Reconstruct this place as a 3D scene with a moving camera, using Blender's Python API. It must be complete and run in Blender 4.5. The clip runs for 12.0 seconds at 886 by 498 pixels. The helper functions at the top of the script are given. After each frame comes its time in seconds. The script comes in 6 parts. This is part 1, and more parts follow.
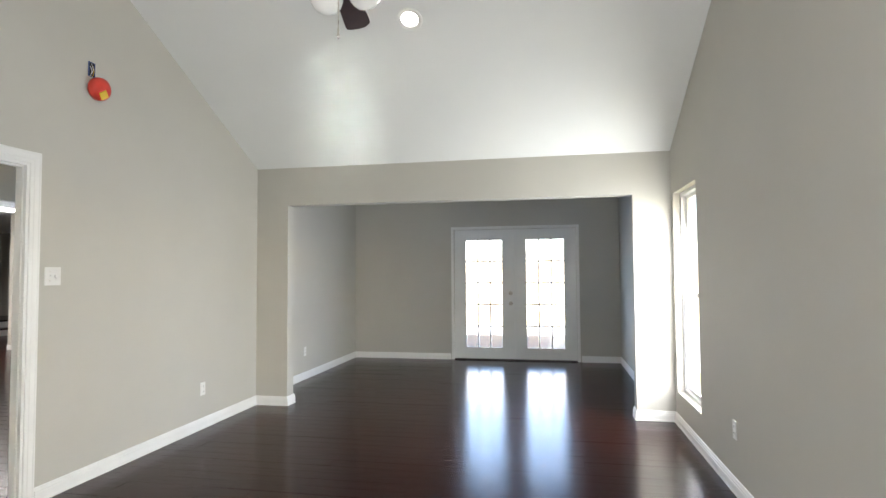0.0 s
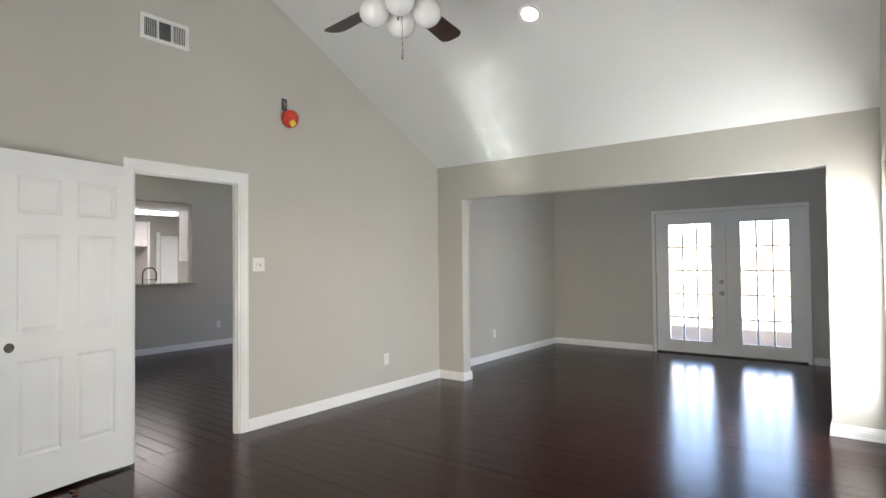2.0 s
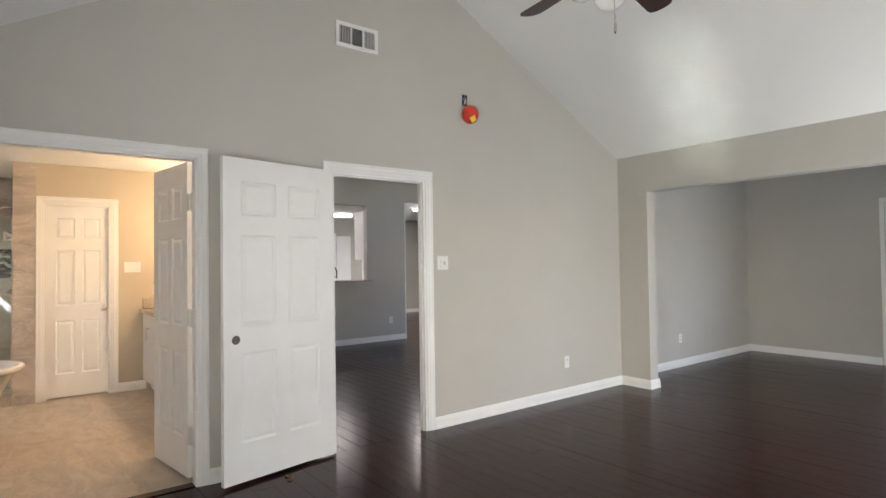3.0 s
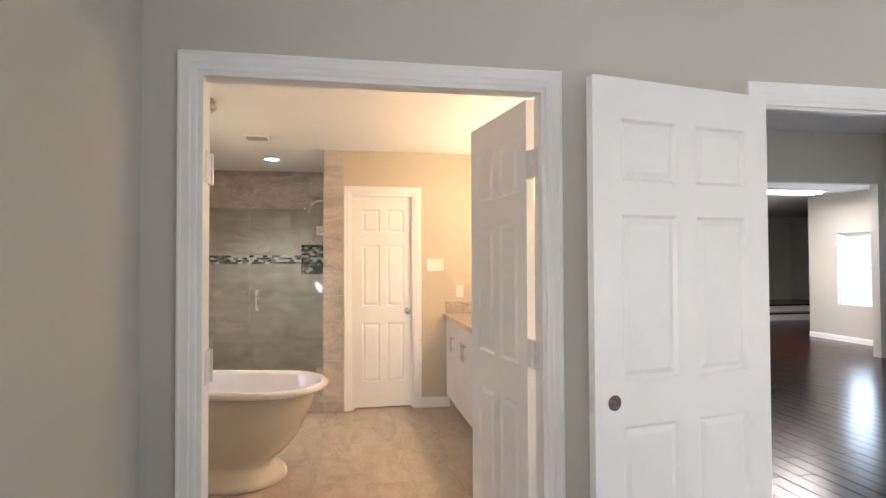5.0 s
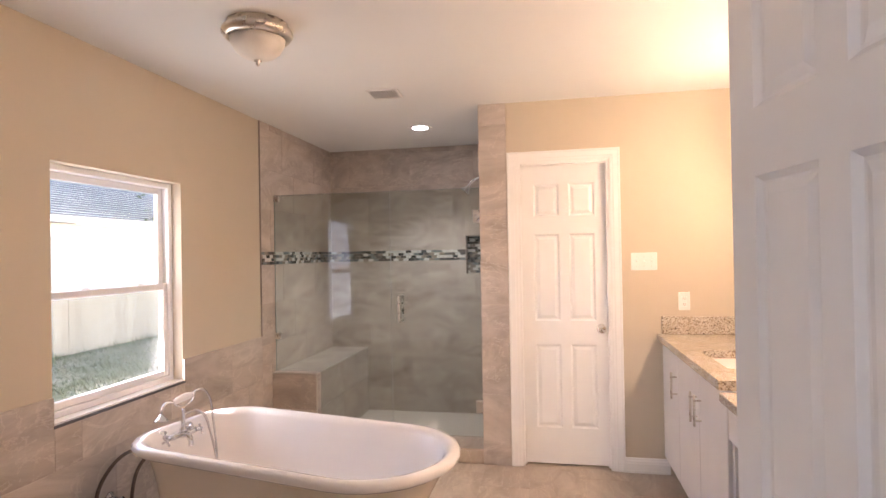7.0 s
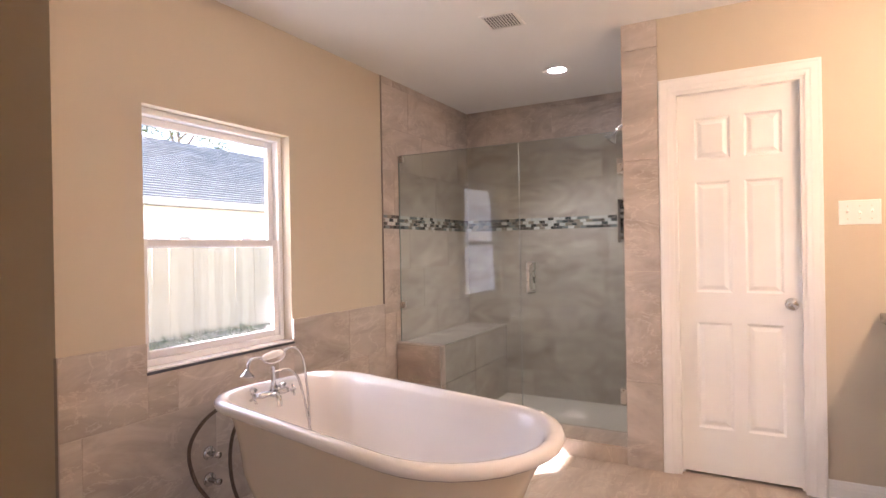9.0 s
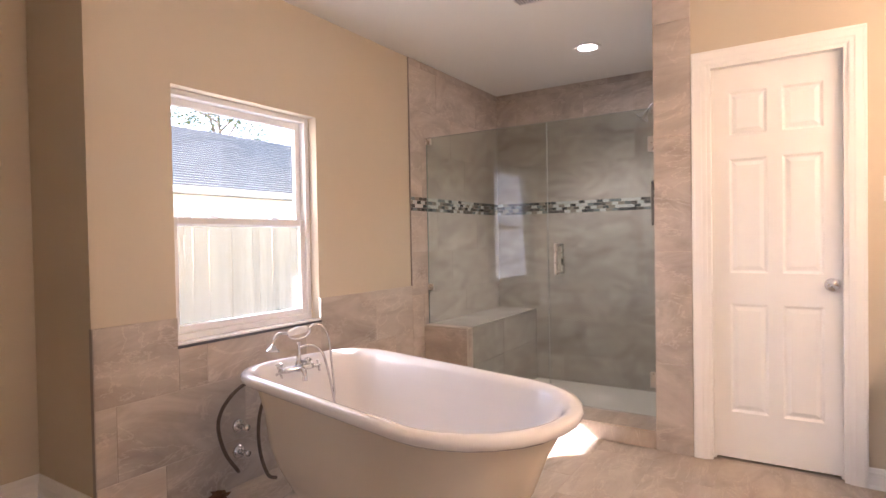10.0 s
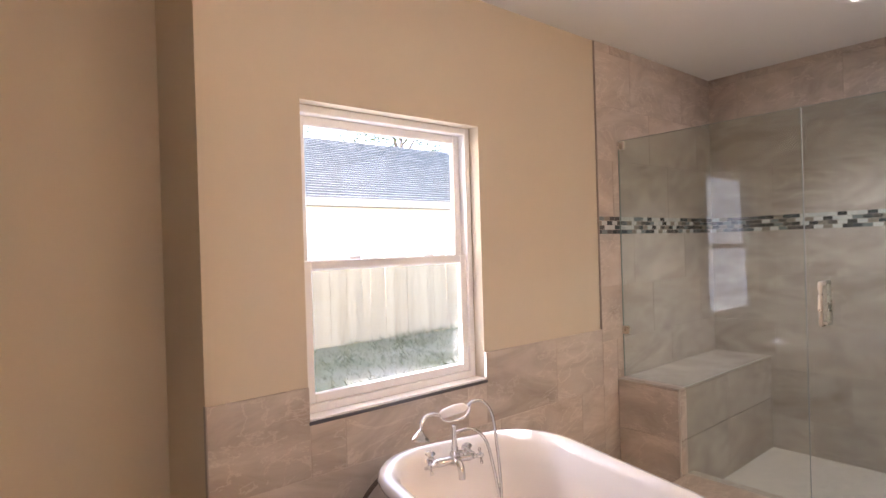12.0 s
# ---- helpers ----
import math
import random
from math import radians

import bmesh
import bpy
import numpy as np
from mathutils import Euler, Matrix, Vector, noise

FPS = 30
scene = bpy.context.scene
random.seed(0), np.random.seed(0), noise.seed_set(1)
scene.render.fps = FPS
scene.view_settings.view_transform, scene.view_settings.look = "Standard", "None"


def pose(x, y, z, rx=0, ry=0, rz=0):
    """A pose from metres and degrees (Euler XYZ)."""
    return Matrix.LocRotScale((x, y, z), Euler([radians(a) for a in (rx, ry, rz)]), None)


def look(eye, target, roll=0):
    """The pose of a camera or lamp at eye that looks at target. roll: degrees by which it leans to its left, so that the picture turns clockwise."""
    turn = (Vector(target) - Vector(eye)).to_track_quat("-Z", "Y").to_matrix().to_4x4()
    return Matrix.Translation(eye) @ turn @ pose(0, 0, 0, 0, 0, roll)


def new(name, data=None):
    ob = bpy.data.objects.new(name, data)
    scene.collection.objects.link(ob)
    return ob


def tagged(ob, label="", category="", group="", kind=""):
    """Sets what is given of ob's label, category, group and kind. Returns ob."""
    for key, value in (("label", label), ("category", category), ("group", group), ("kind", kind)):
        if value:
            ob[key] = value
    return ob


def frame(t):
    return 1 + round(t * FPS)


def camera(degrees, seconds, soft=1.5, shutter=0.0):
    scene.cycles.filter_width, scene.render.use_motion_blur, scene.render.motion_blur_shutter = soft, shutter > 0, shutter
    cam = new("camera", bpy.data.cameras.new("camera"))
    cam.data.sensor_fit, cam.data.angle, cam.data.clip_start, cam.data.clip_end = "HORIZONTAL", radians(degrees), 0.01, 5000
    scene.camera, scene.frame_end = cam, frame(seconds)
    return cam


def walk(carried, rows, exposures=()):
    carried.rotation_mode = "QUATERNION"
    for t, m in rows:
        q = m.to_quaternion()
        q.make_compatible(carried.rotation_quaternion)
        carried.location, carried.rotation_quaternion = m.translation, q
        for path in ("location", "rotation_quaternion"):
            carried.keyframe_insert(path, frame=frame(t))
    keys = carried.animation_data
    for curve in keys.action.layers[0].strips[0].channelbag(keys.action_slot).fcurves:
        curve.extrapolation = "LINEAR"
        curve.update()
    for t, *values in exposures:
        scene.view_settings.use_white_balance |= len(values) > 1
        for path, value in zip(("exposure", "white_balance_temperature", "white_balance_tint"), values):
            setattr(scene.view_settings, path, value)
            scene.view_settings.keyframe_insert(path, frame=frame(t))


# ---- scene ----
# ---------------------------------------------------------------- camera
cam = camera(77.1, 12.0)
PATH = [
    (0, (-0.016, 0.091, 1.372), (-0.396, 2.053, 1.459), -0.4),
    (0.5, (0.347, 0.151, 1.388), (-0.324, 2.034, 1.457), -0.5),
    (1, (0.67, 0.261, 1.387), (-0.262, 2.029, 1.443), -0.6),
    (1.5, (0.87, 0.295, 1.397), (-0.256, 1.947, 1.448), -0.6),
    (2, (0.979, 0.269, 1.375), (-0.23, 1.862, 1.422), -0.6),
    (2.5, (0.9, 0.236, 1.353), (-0.451, 1.71, 1.401), -0.8),
    (3, (0.613, 0.217, 1.379), (-0.972, 1.436, 1.425), -0.8),
    (3.5, (0.318, 0.214, 1.388), (-1.454, 1.141, 1.433), -0.6),
    (3.7, (0.156, 0.224, 1.378), (-1.668, 1.042, 1.424), -0.7),
    (5.3, (-1.375, 0.408, 1.43), (-3.354, 0.696, 1.461), -0.5),
    (5.5, (-1.532, 0.423, 1.445), (-3.516, 0.673, 1.467), -0.8),
    (6, (-1.976, 0.476, 1.446), (-3.97, 0.618, 1.469), -0.7),
    (6.5, (-2.358, 0.59, 1.445), (-4.357, 0.523, 1.468), -0.8),
    (7, (-2.659, 0.657, 1.435), (-4.623, 0.28, 1.454), -1.0),
    (7.2, (-2.8, 0.66, 1.433), (-4.747, 0.203, 1.446), -1.0),
    (8.8, (-3.222, 0.764, 1.246), (-4.996, -0.159, 1.251), -0.9),
    (9, (-3.231, 0.794, 1.231), (-4.985, -0.167, 1.229), -1.0),
    (9.5, (-3.245, 0.817, 1.196), (-4.962, -0.208, 1.178), -0.9),
    (10, (-3.27, 0.843, 1.173), (-4.957, -0.231, 1.138), -1.0),
    (10.5, (-3.335, 0.808, 1.193), (-4.956, -0.363, 1.16), -1.0),
    (11, (-3.506, 0.722, 1.28), (-5.039, -0.561, 1.242), -1.1),
    (11.5, (-3.66, 0.575, 1.345), (-5.137, -0.772, 1.304), -0.9),
    (12, (-3.816, 0.383, 1.331), (-5.089, -1.16, 1.325), -1.7),
]
EXPOSURES = [(0.0, 3.4, 6350, 12), (1.5, 3.27, 6350, 13), (2.8, 3.23, 6400, 15), (3.7, 3.36, 6400, 15), (5.3, 3.42, 6250, 19), (6.0, 3.45, 6150, 23), (6.5, 3.45, 6100, 27), (8.8, 3.42, 6000, 30), (12.0, 3.42, 5950, 27)]
walk(cam, [(t, look(eye, target, roll)) for t, eye, target, roll in PATH], EXPOSURES)

# ---------------------------------------------------------------- daylight
SUN_TRAVEL = Vector((-1.2, 1.42, -1.0))
world = bpy.data.worlds.new("sky")
scene.world = world
world.use_nodes = True
wn = world.node_tree
sky = wn.nodes.new("ShaderNodeTexSky")
sky.sky_type = "NISHITA"
sky.sun_disc = False
sky.sun_elevation = math.atan2(1.0, 1.86)
sky.sun_rotation = math.atan2(1.2, -1.42)
wn.links.new(sky.outputs[0], wn.nodes["Background"].inputs[0])
wn.nodes["Background"].inputs[1].default_value = 0.15
sun_data = bpy.data.lights.new("sun", "SUN")
sun_data.energy, sun_data.angle, sun_data.color = 5.0, radians(0.5), (1.0, 0.95, 0.86)
sun = new("sun", sun_data)
sun.matrix_world = look((20, -18, 14), Vector((20, -18, 14)) + SUN_TRAVEL)


def area_lamp(name, at, towards, w, h, watts, color=(1, 1, 1)):
    d = bpy.data.lights.new(name, "AREA")
    d.shape, d.size, d.size_y, d.energy, d.color = "RECTANGLE", w, h, watts, color
    ob = new(name, d)
    ob.matrix_world = look(at, towards)
    return ob


def bulb_lamp(name, at, watts, color, radius=0.05):
    d = bpy.data.lights.new(name, "POINT")
    d.energy, d.color, d.shadow_soft_size = watts, color, radius
    ob = new(name, d)
    ob.location = at
    return ob


WARM = (1.0, 0.665, 0.44)
# sky light in the garden openings of the living room; added sources are noted
area_lamp("sky_fill_light", (1.235, 5.06, 1.04), (-0.4, 5.42, 0.78), 0.72, 1.42, 7.0, (0.95, 0.98, 1.0))
streak_lamp = area_lamp("sky_fill_light", (0.2, -0.33, 0.9), (-1.9, 4.9, 2.78), 0.22, 1.0, 0.14, (0.9, 1.0, 0.93))   # narrow beam added to make the ceiling streak, no known source
streak_lamp.data.spread = radians(9)
area_lamp("sky_fill_light", (0.05, -0.33, 1.05), (-0.35, 1.8, 3.2), 0.6, 1.7, 5.4, (0.97, 0.99, 1.0))   # fill through an added, unseen doorway, aimed up at the ceiling
area_lamp("sky_fill_light", (-0.59, 9.10, 1.05), (-0.59, 7.0, 1.0), 1.5, 1.7, 3.4, (0.42, 0.62, 1.0))
area_lamp("sky_fill_light", (-5.12, -1.535, 1.30), (-5.12, 1.0, 1.42), 0.72, 1.0, 0.58, (0.92, 0.94, 1.0))   # bathroom window
area_lamp("sky_fill_light", (-5.6, 8.10, 1.25), (-6.6, 5.2, 0.2), 1.1, 1.2, 0.8, (0.5, 0.58, 1.0))   # bluish fill through the added, unseen dining window

# ---------------------------------------------------------------- materials
def nodes_of(name, rough=0.5, metal=0.0):
    m = bpy.data.materials.new(name)
    m.use_nodes = True
    n, l = m.node_tree.nodes, m.node_tree.links
    p = n["Principled BSDF"]
    p.inputs["Roughness"].default_value = rough
    p.inputs["Metallic"].default_value = metal
    return m, n, l, p


def ramp(n, stops):
    r = n.new("ShaderNodeValToRGB")
    e = r.color_ramp.elements
    while len(e) < len(stops):
        e.new(0.5)
    for i, (pos, c) in enumerate(stops):
        e[i].position, e[i].color = pos, (*c, 1)
    return r


def mapped(n, l, scale, shift_random=False):
    """Object coordinates, scaled, shifted piece by piece where asked."""
    tc = n.new("ShaderNodeTexCoord")
    mp = n.new("ShaderNodeMapping")
    mp.inputs["Scale"].default_value = scale
    l.new(tc.outputs["Object"], mp.inputs["Vector"])
    if not shift_random:
        return mp.outputs[0]
    info = n.new("ShaderNodeObjectInfo")
    mul = n.new("ShaderNodeMath")
    mul.operation = "MULTIPLY"
    mul.inputs[1].default_value = 57.0
    l.new(info.outputs["Random"], mul.inputs[0])
    add = n.new("ShaderNodeVectorMath")
    l.new(mp.outputs[0], add.inputs[0])
    l.new(mul.outputs[0], add.inputs[1])
    return add.outputs[0]


def noise_node(n, l, vec, scale, detail=4.0, rough=0.55):
    t = n.new("ShaderNodeTexNoise")
    t.inputs["Scale"].default_value, t.inputs["Detail"].default_value, t.inputs["Roughness"].default_value = scale, detail, rough
    l.new(vec, t.inputs["Vector"])
    return t


def add_bump(n, l, p, height, strength, distance):
    b = n.new("ShaderNodeBump")
    b.inputs["Strength"].default_value, b.inputs["Distance"].default_value = strength, distance
    l.new(height, b.inputs["Height"])
    l.new(b.outputs[0], p.inputs["Normal"])


def plain(name, col, rough=0.5, metal=0.0, var=0.06, scale=3.0, bump=0.0, bscale=180.0, distance=0.001):
    """Paint, plastic or metal with slight unevenness at two scales."""
    m, n, l, p = nodes_of(name, rough, metal)
    vec = mapped(n, l, (1, 1, 1))
    big = noise_node(n, l, vec, scale, 5.0)
    lo = tuple(c * (1 - var) for c in col)
    hi = tuple(min(1, c * (1 + var)) for c in col)
    r = ramp(n, [(0.3, lo), (0.7, hi)])
    l.new(big.outputs["Fac"], r.inputs[0])
    l.new(r.outputs[0], p.inputs["Base Color"])
    rr = n.new("ShaderNodeMapRange")
    rr.inputs["To Min"].default_value, rr.inputs["To Max"].default_value = max(0.02, rough * 0.85), min(1, rough * 1.15)
    l.new(big.outputs["Fac"], rr.inputs["Value"])
    l.new(rr.outputs[0], p.inputs["Roughness"])
    if bump:
        fine = noise_node(n, l, vec, bscale, 2.0)
        add_bump(n, l, p, fine.outputs["Fac"], bump, distance)
    return m


def glowing(name, col, strength):
    m, n, l, p = nodes_of(name, 0.4)
    p.inputs["Base Color"].default_value = (*col, 1)
    p.inputs["Emission Color"].default_value = (*col, 1)
    p.inputs["Emission Strength"].default_value = strength
    return m


def glass(name, tint=(1, 1, 1), rough=0.0):
    """Thin pane: see-through with a clear reflection."""
    m, n, l, p = nodes_of(name)
    tr = n.new("ShaderNodeBsdfTransparent")
    tr.inputs[0].default_value = (*tint, 1)
    gl = n.new("ShaderNodeBsdfGlossy")
    gl.inputs["Roughness"].default_value = rough
    lw = n.new("ShaderNodeLayerWeight")
    pw = n.new("ShaderNodeMath")
    pw.operation = "POWER"
    pw.inputs[1].default_value = 5.0
    l.new(lw.outputs["Facing"], pw.inputs[0])
    fr = n.new("ShaderNodeMapRange")
    fr.inputs["To Min"].default_value, fr.inputs["To Max"].default_value = 0.04, 1.0
    l.new(pw.outputs[0], fr.inputs["Value"])
    mx = n.new("ShaderNodeMixShader")
    l.new(fr.outputs[0], mx.inputs[0])
    l.new(tr.outputs[0], mx.inputs[1])
    l.new(gl.outputs[0], mx.inputs[2])
    l.new(mx.outputs[0], n["Material Output"].inputs[0])
    return m


def plank_wood(name):
    m, n, l, p = nodes_of(name, 0.2)
    p.inputs["Specular IOR Level"].default_value = 0.18
    vec = mapped(n, l, (1.0, 14.0, 14.0), True)
    grain = noise_node(n, l, vec, 3.0, 8.0, 0.65)
    fine = noise_node(n, l, vec, 22.0, 3.0)
    r = ramp(n, [(0.25, (0.012, 0.0028, 0.002)), (0.55, (0.024, 0.006, 0.004)), (0.8, (0.040, 0.011, 0.007))])
    l.new(grain.outputs["Fac"], r.inputs[0])
    info = n.new("ShaderNodeObjectInfo")
    vr = n.new("ShaderNodeMapRange")
    vr.inputs["To Min"].default_value, vr.inputs["To Max"].default_value = 0.75, 1.25
    l.new(info.outputs["Random"], vr.inputs["Value"])
    hsv = n.new("ShaderNodeHueSaturation")
    l.new(r.outputs[0], hsv.inputs["Color"])
    l.new(vr.outputs[0], hsv.inputs["Value"])
    l.new(hsv.outputs[0], p.inputs["Base Color"])
    rr = n.new("ShaderNodeMapRange")
    rr.inputs["To Min"].default_value, rr.inputs["To Max"].default_value = 0.16, 0.25
    l.new(grain.outputs["Fac"], rr.inputs["Value"])
    l.new(rr.outputs[0], p.inputs["Roughness"])
    wave = noise_node(n, l, mapped(n, l, (2.2, 9.0, 9.0), True), 2.0, 2.0, 0.4)
    mixh = n.new("ShaderNodeMath")
    mixh.operation = "MULTIPLY_ADD"
    mixh.inputs[1].default_value = 0.06
    l.new(fine.outputs["Fac"], mixh.inputs[0])
    l.new(wave.outputs["Fac"], mixh.inputs[2])
    add_bump(n, l, p, mixh.outputs[0], 0.22, 0.004)
    return m


def stone_tile(name, dark, mid, light, stretch, rough=0.45):
    """Porcelain tile with cloudy, drawn-out stone veining, different on each tile."""
    m, n, l, p = nodes_of(name, rough)
    vec = mapped(n, l, stretch, True)
    cloud = noise_node(n, l, vec, 2.2, 7.0, 0.62)
    cloud.inputs["Distortion"].default_value = 1.2
    r = ramp(n, [(0.28, dark), (0.5, mid), (0.72, light)])
    l.new(cloud.outputs["Fac"], r.inputs[0])
    veins = noise_node(n, l, vec, 2.6, 7.0, 0.62)
    veins.inputs["Distortion"].default_value = 0.8
    vr = ramp(n, [(0.485, (0, 0, 0)), (0.5, (1, 1, 1)), (0.515, (0, 0, 0))])
    l.new(veins.outputs["Fac"], vr.inputs[0])
    mx = n.new("ShaderNodeMix")
    mx.data_type = "RGBA"
    mul = n.new("ShaderNodeMath")
    mul.operation = "MULTIPLY"
    mul.inputs[1].default_value = 0.3
    l.new(vr.outputs[0], mul.inputs[0])
    l.new(mul.outputs[0], mx.inputs[0])
    l.new(r.outputs[0], mx.inputs[6])
    mx.inputs[7].default_value = (*[min(1, c * 1.35) for c in light], 1)
    info = n.new("ShaderNodeObjectInfo")
    v = n.new("ShaderNodeMapRange")
    v.inputs["To Min"].default_value, v.inputs["To Max"].default_value = 0.95, 1.05
    l.new(info.outputs["Random"], v.inputs["Value"])
    hsv = n.new("ShaderNodeHueSaturation")
    blotch = noise_node(n, l, vec, 1.1, 6.0, 0.6)
    br = ramp(n, [(0.52, (0, 0, 0)), (0.72, (1, 1, 1))])
    l.new(blotch.outputs["Fac"], br.inputs[0])
    bm_ = n.new("ShaderNodeMath")
    bm_.operation = "MULTIPLY"
    bm_.inputs[1].default_value = 0.35
    l.new(br.outputs[0], bm_.inputs[0])
    rust = n.new("ShaderNodeMix")
    rust.data_type = "RGBA"
    l.new(bm_.outputs[0], rust.inputs[0])
    l.new(mx.outputs[2], rust.inputs[6])
    rust.inputs[7].default_value = (mid[0] * 1.08, mid[1] * 0.93, mid[2] * 0.8, 1)
    l.new(rust.outputs[2], hsv.inputs["Color"])
    l.new(v.outputs[0], hsv.inputs["Value"])
    l.new(hsv.outputs[0], p.inputs["Base Color"])
    add_bump(n, l, p, cloud.outputs["Fac"], 0.08, 0.002)
    return m


def island_mix(name, colors, rough=0.2):
    m, n, l, p = nodes_of(name, rough)
    g = n.new("ShaderNodeNewGeometry")
    r = ramp(n, [(i / len(colors), c) for i, c in enumerate(colors)])
    r.color_ramp.interpolation = "CONSTANT"
    l.new(g.outputs["Random Per Island"], r.inputs[0])
    l.new(r.outputs[0], p.inputs["Base Color"])
    return m


def granite(name):
    m, n, l, p = nodes_of(name, 0.15)
    vec = mapped(n, l, (1, 1, 1))
    vo = n.new("ShaderNodeTexVoronoi")
    vo.inputs["Scale"].default_value = 210
    l.new(vec, vo.inputs["Vector"])
    sep = n.new("ShaderNodeSeparateColor")
    l.new(vo.outputs["Color"], sep.inputs[0])
    r = ramp(n, [(0.0, (0.05, 0.04, 0.032)), (0.12, (0.2, 0.14, 0.095)), (0.24, (0.45, 0.39, 0.30)), (0.5, (0.58, 0.53, 0.44)), (0.8, (0.68, 0.64, 0.56))])
    l.new(sep.outputs[0], r.inputs[0])
    cloud = noise_node(n, l, vec, 9.0, 4.0)
    cr = ramp(n, [(0.3, (0.8, 0.74, 0.66)), (0.7, (1, 1, 1))])
    l.new(cloud.outputs["Fac"], cr.inputs[0])
    mx = n.new("ShaderNodeMix")
    mx.data_type, mx.blend_type = "RGBA", "MULTIPLY"
    mx.inputs[0].default_value = 1
    l.new(r.outputs[0], mx.inputs[6])
    l.new(cr.outputs[0], mx.inputs[7])
    l.new(mx.outputs[2], p.inputs["Base Color"])
    return m


WALL = plain("greige_wall_paint", (0.52, 0.503, 0.452), 0.75, var=0.03, scale=1.2, bump=0.25, bscale=120)
BATH_WALL = plain("tan_wall_paint", (0.565, 0.495, 0.38), 0.75, var=0.03, scale=1.2, bump=0.25, bscale=120)
CEIL = plain("ceiling_paint", (0.80, 0.81, 0.79), 0.85, var=0.02, scale=1.0, bump=0.3, bscale=90)
TRIM = plain("white_trim_paint", (0.83, 0.83, 0.81), 0.35, var=0.03, scale=4, bump=0.05, bscale=60)
DOOR = plain("white_door_paint", (0.82, 0.825, 0.81), 0.38, var=0.03, scale=3, bump=0.08, bscale=70)
CABINET = plain("white_cabinet_paint", (0.76, 0.75, 0.74), 0.35, var=0.03, scale=4)
VINYL = plain("white_vinyl", (0.8, 0.8, 0.8), 0.3, var=0.02)
PLASTIC = plain("white_plastic", (0.78, 0.77, 0.74), 0.35, var=0.02)
# near-black that stands in for shade inside ducts, slots and holes
DARK = plain("hollow_shade_black", (0.02, 0.02, 0.02), 0.7)
CHROME = plain("chrome", (0.66, 0.66, 0.67), 0.08, 1.0, var=0.02)
NICKEL = plain("brushed_nickel", (0.62, 0.58, 0.52), 0.28, 1.0, var=0.06, scale=30)
STEEL = plain("zinc_hinge_metal", (0.78, 0.77, 0.75), 0.42, 0.7, var=0.05, scale=30)
ENAMEL = plain("white_enamel", (0.82, 0.8, 0.79), 0.06, var=0.015)
TUB_OUT = plain("cream_tub_enamel", (0.76, 0.69, 0.58), 0.2, var=0.02)
FROST = plain("frosted_glass_shade", (0.75, 0.72, 0.66), 0.45, var=0.06, scale=14)
SHADE = plain("milky_glass_shade", (0.80, 0.80, 0.77), 0.14, var=0.05, scale=9)
BLADE = plain("mahogany_blade", (0.045, 0.022, 0.018), 0.4, var=0.3, scale=12)
RED = plain("red_plastic_cover", (0.66, 0.05, 0.03), 0.3, var=0.12, scale=10)
YELLOW = plain("yellow_label", (0.8, 0.55, 0.03), 0.5)
BLUE = plain("blue_junction_box", (0.02, 0.06, 0.22), 0.5)
HOSE = plain("braided_hose", (0.12, 0.09, 0.07), 0.5, 0.3, var=0.3, scale=120)
FLOOR_GROUT = plain("beige_grout", (0.47, 0.40, 0.325), 0.85, var=0.08, scale=8)
GROUT = plain("grout", (0.46, 0.41, 0.36), 0.9, var=0.08, scale=8)
SUBFLOOR = plain("dark_subfloor", (0.01, 0.006, 0.005), 0.6)
LEAF = plain("dry_leaf", (0.13, 0.055, 0.02), 0.8, var=0.3, scale=40)
PLANK = plank_wood("dark_plank_floor")
WALL_TILE = stone_tile("grey_beige_wall_tile", (0.32, 0.275, 0.235), (0.46, 0.405, 0.352), (0.585, 0.525, 0.47), (1.0, 1.0, 2.0))
FLOOR_TILE = stone_tile("beige_floor_tile", (0.34, 0.275, 0.215), (0.44, 0.37, 0.30), (0.54, 0.47, 0.39), (1.0, 2.6, 1.0), 0.4)
PAN_TILE = plain("shower_floor_mosaic", (0.58, 0.53, 0.46), 0.5, var=0.12, scale=30)
MOSAIC = island_mix("glass_mosaic", [(0.045, 0.05, 0.05), (0.52, 0.54, 0.52), (0.10, 0.095, 0.085), (0.19, 0.22, 0.22), (0.60, 0.6, 0.57), (0.06, 0.075, 0.08), (0.27, 0.24, 0.2), (0.13, 0.15, 0.155)])
GRANITE = granite("speckled_granite")
GLASS = glass("window_glass")
SHOWER_GLASS = glass("shower_glass", (0.87, 0.915, 0.90))
GLOW_CAN = glowing("lit_can_lens", (1.0, 0.95, 0.86), 6)
GLOW_WARM = glowing("lit_warm_globe", (1.0, 0.8, 0.5), 4)
GLOW_TUBE = glowing("lit_tube", (1.0, 0.97, 0.92), 1.2)


# ---------------------------------------------------------------- mesh helpers
def box(x0, x1, y0, y1, z0, z1, bevel=0.0, bm=None, segments=1):
    """A box between two corners, edges rounded by bevel, added to bm."""
    own = bmesh.new()
    bmesh.ops.create_cube(own, size=1.0)
    for v in own.verts:
        v.co = Vector(((x0 + x1) / 2 + v.co.x * (x1 - x0), (y0 + y1) / 2 + v.co.y * (y1 - y0), (z0 + z1) / 2 + v.co.z * (z1 - z0)))
    if bevel:
        bmesh.ops.bevel(own, geom=own.edges[:], offset=bevel, segments=segments, affect="EDGES", profile=0.5)
    if bm is None:
        return own
    return join(bm, own)


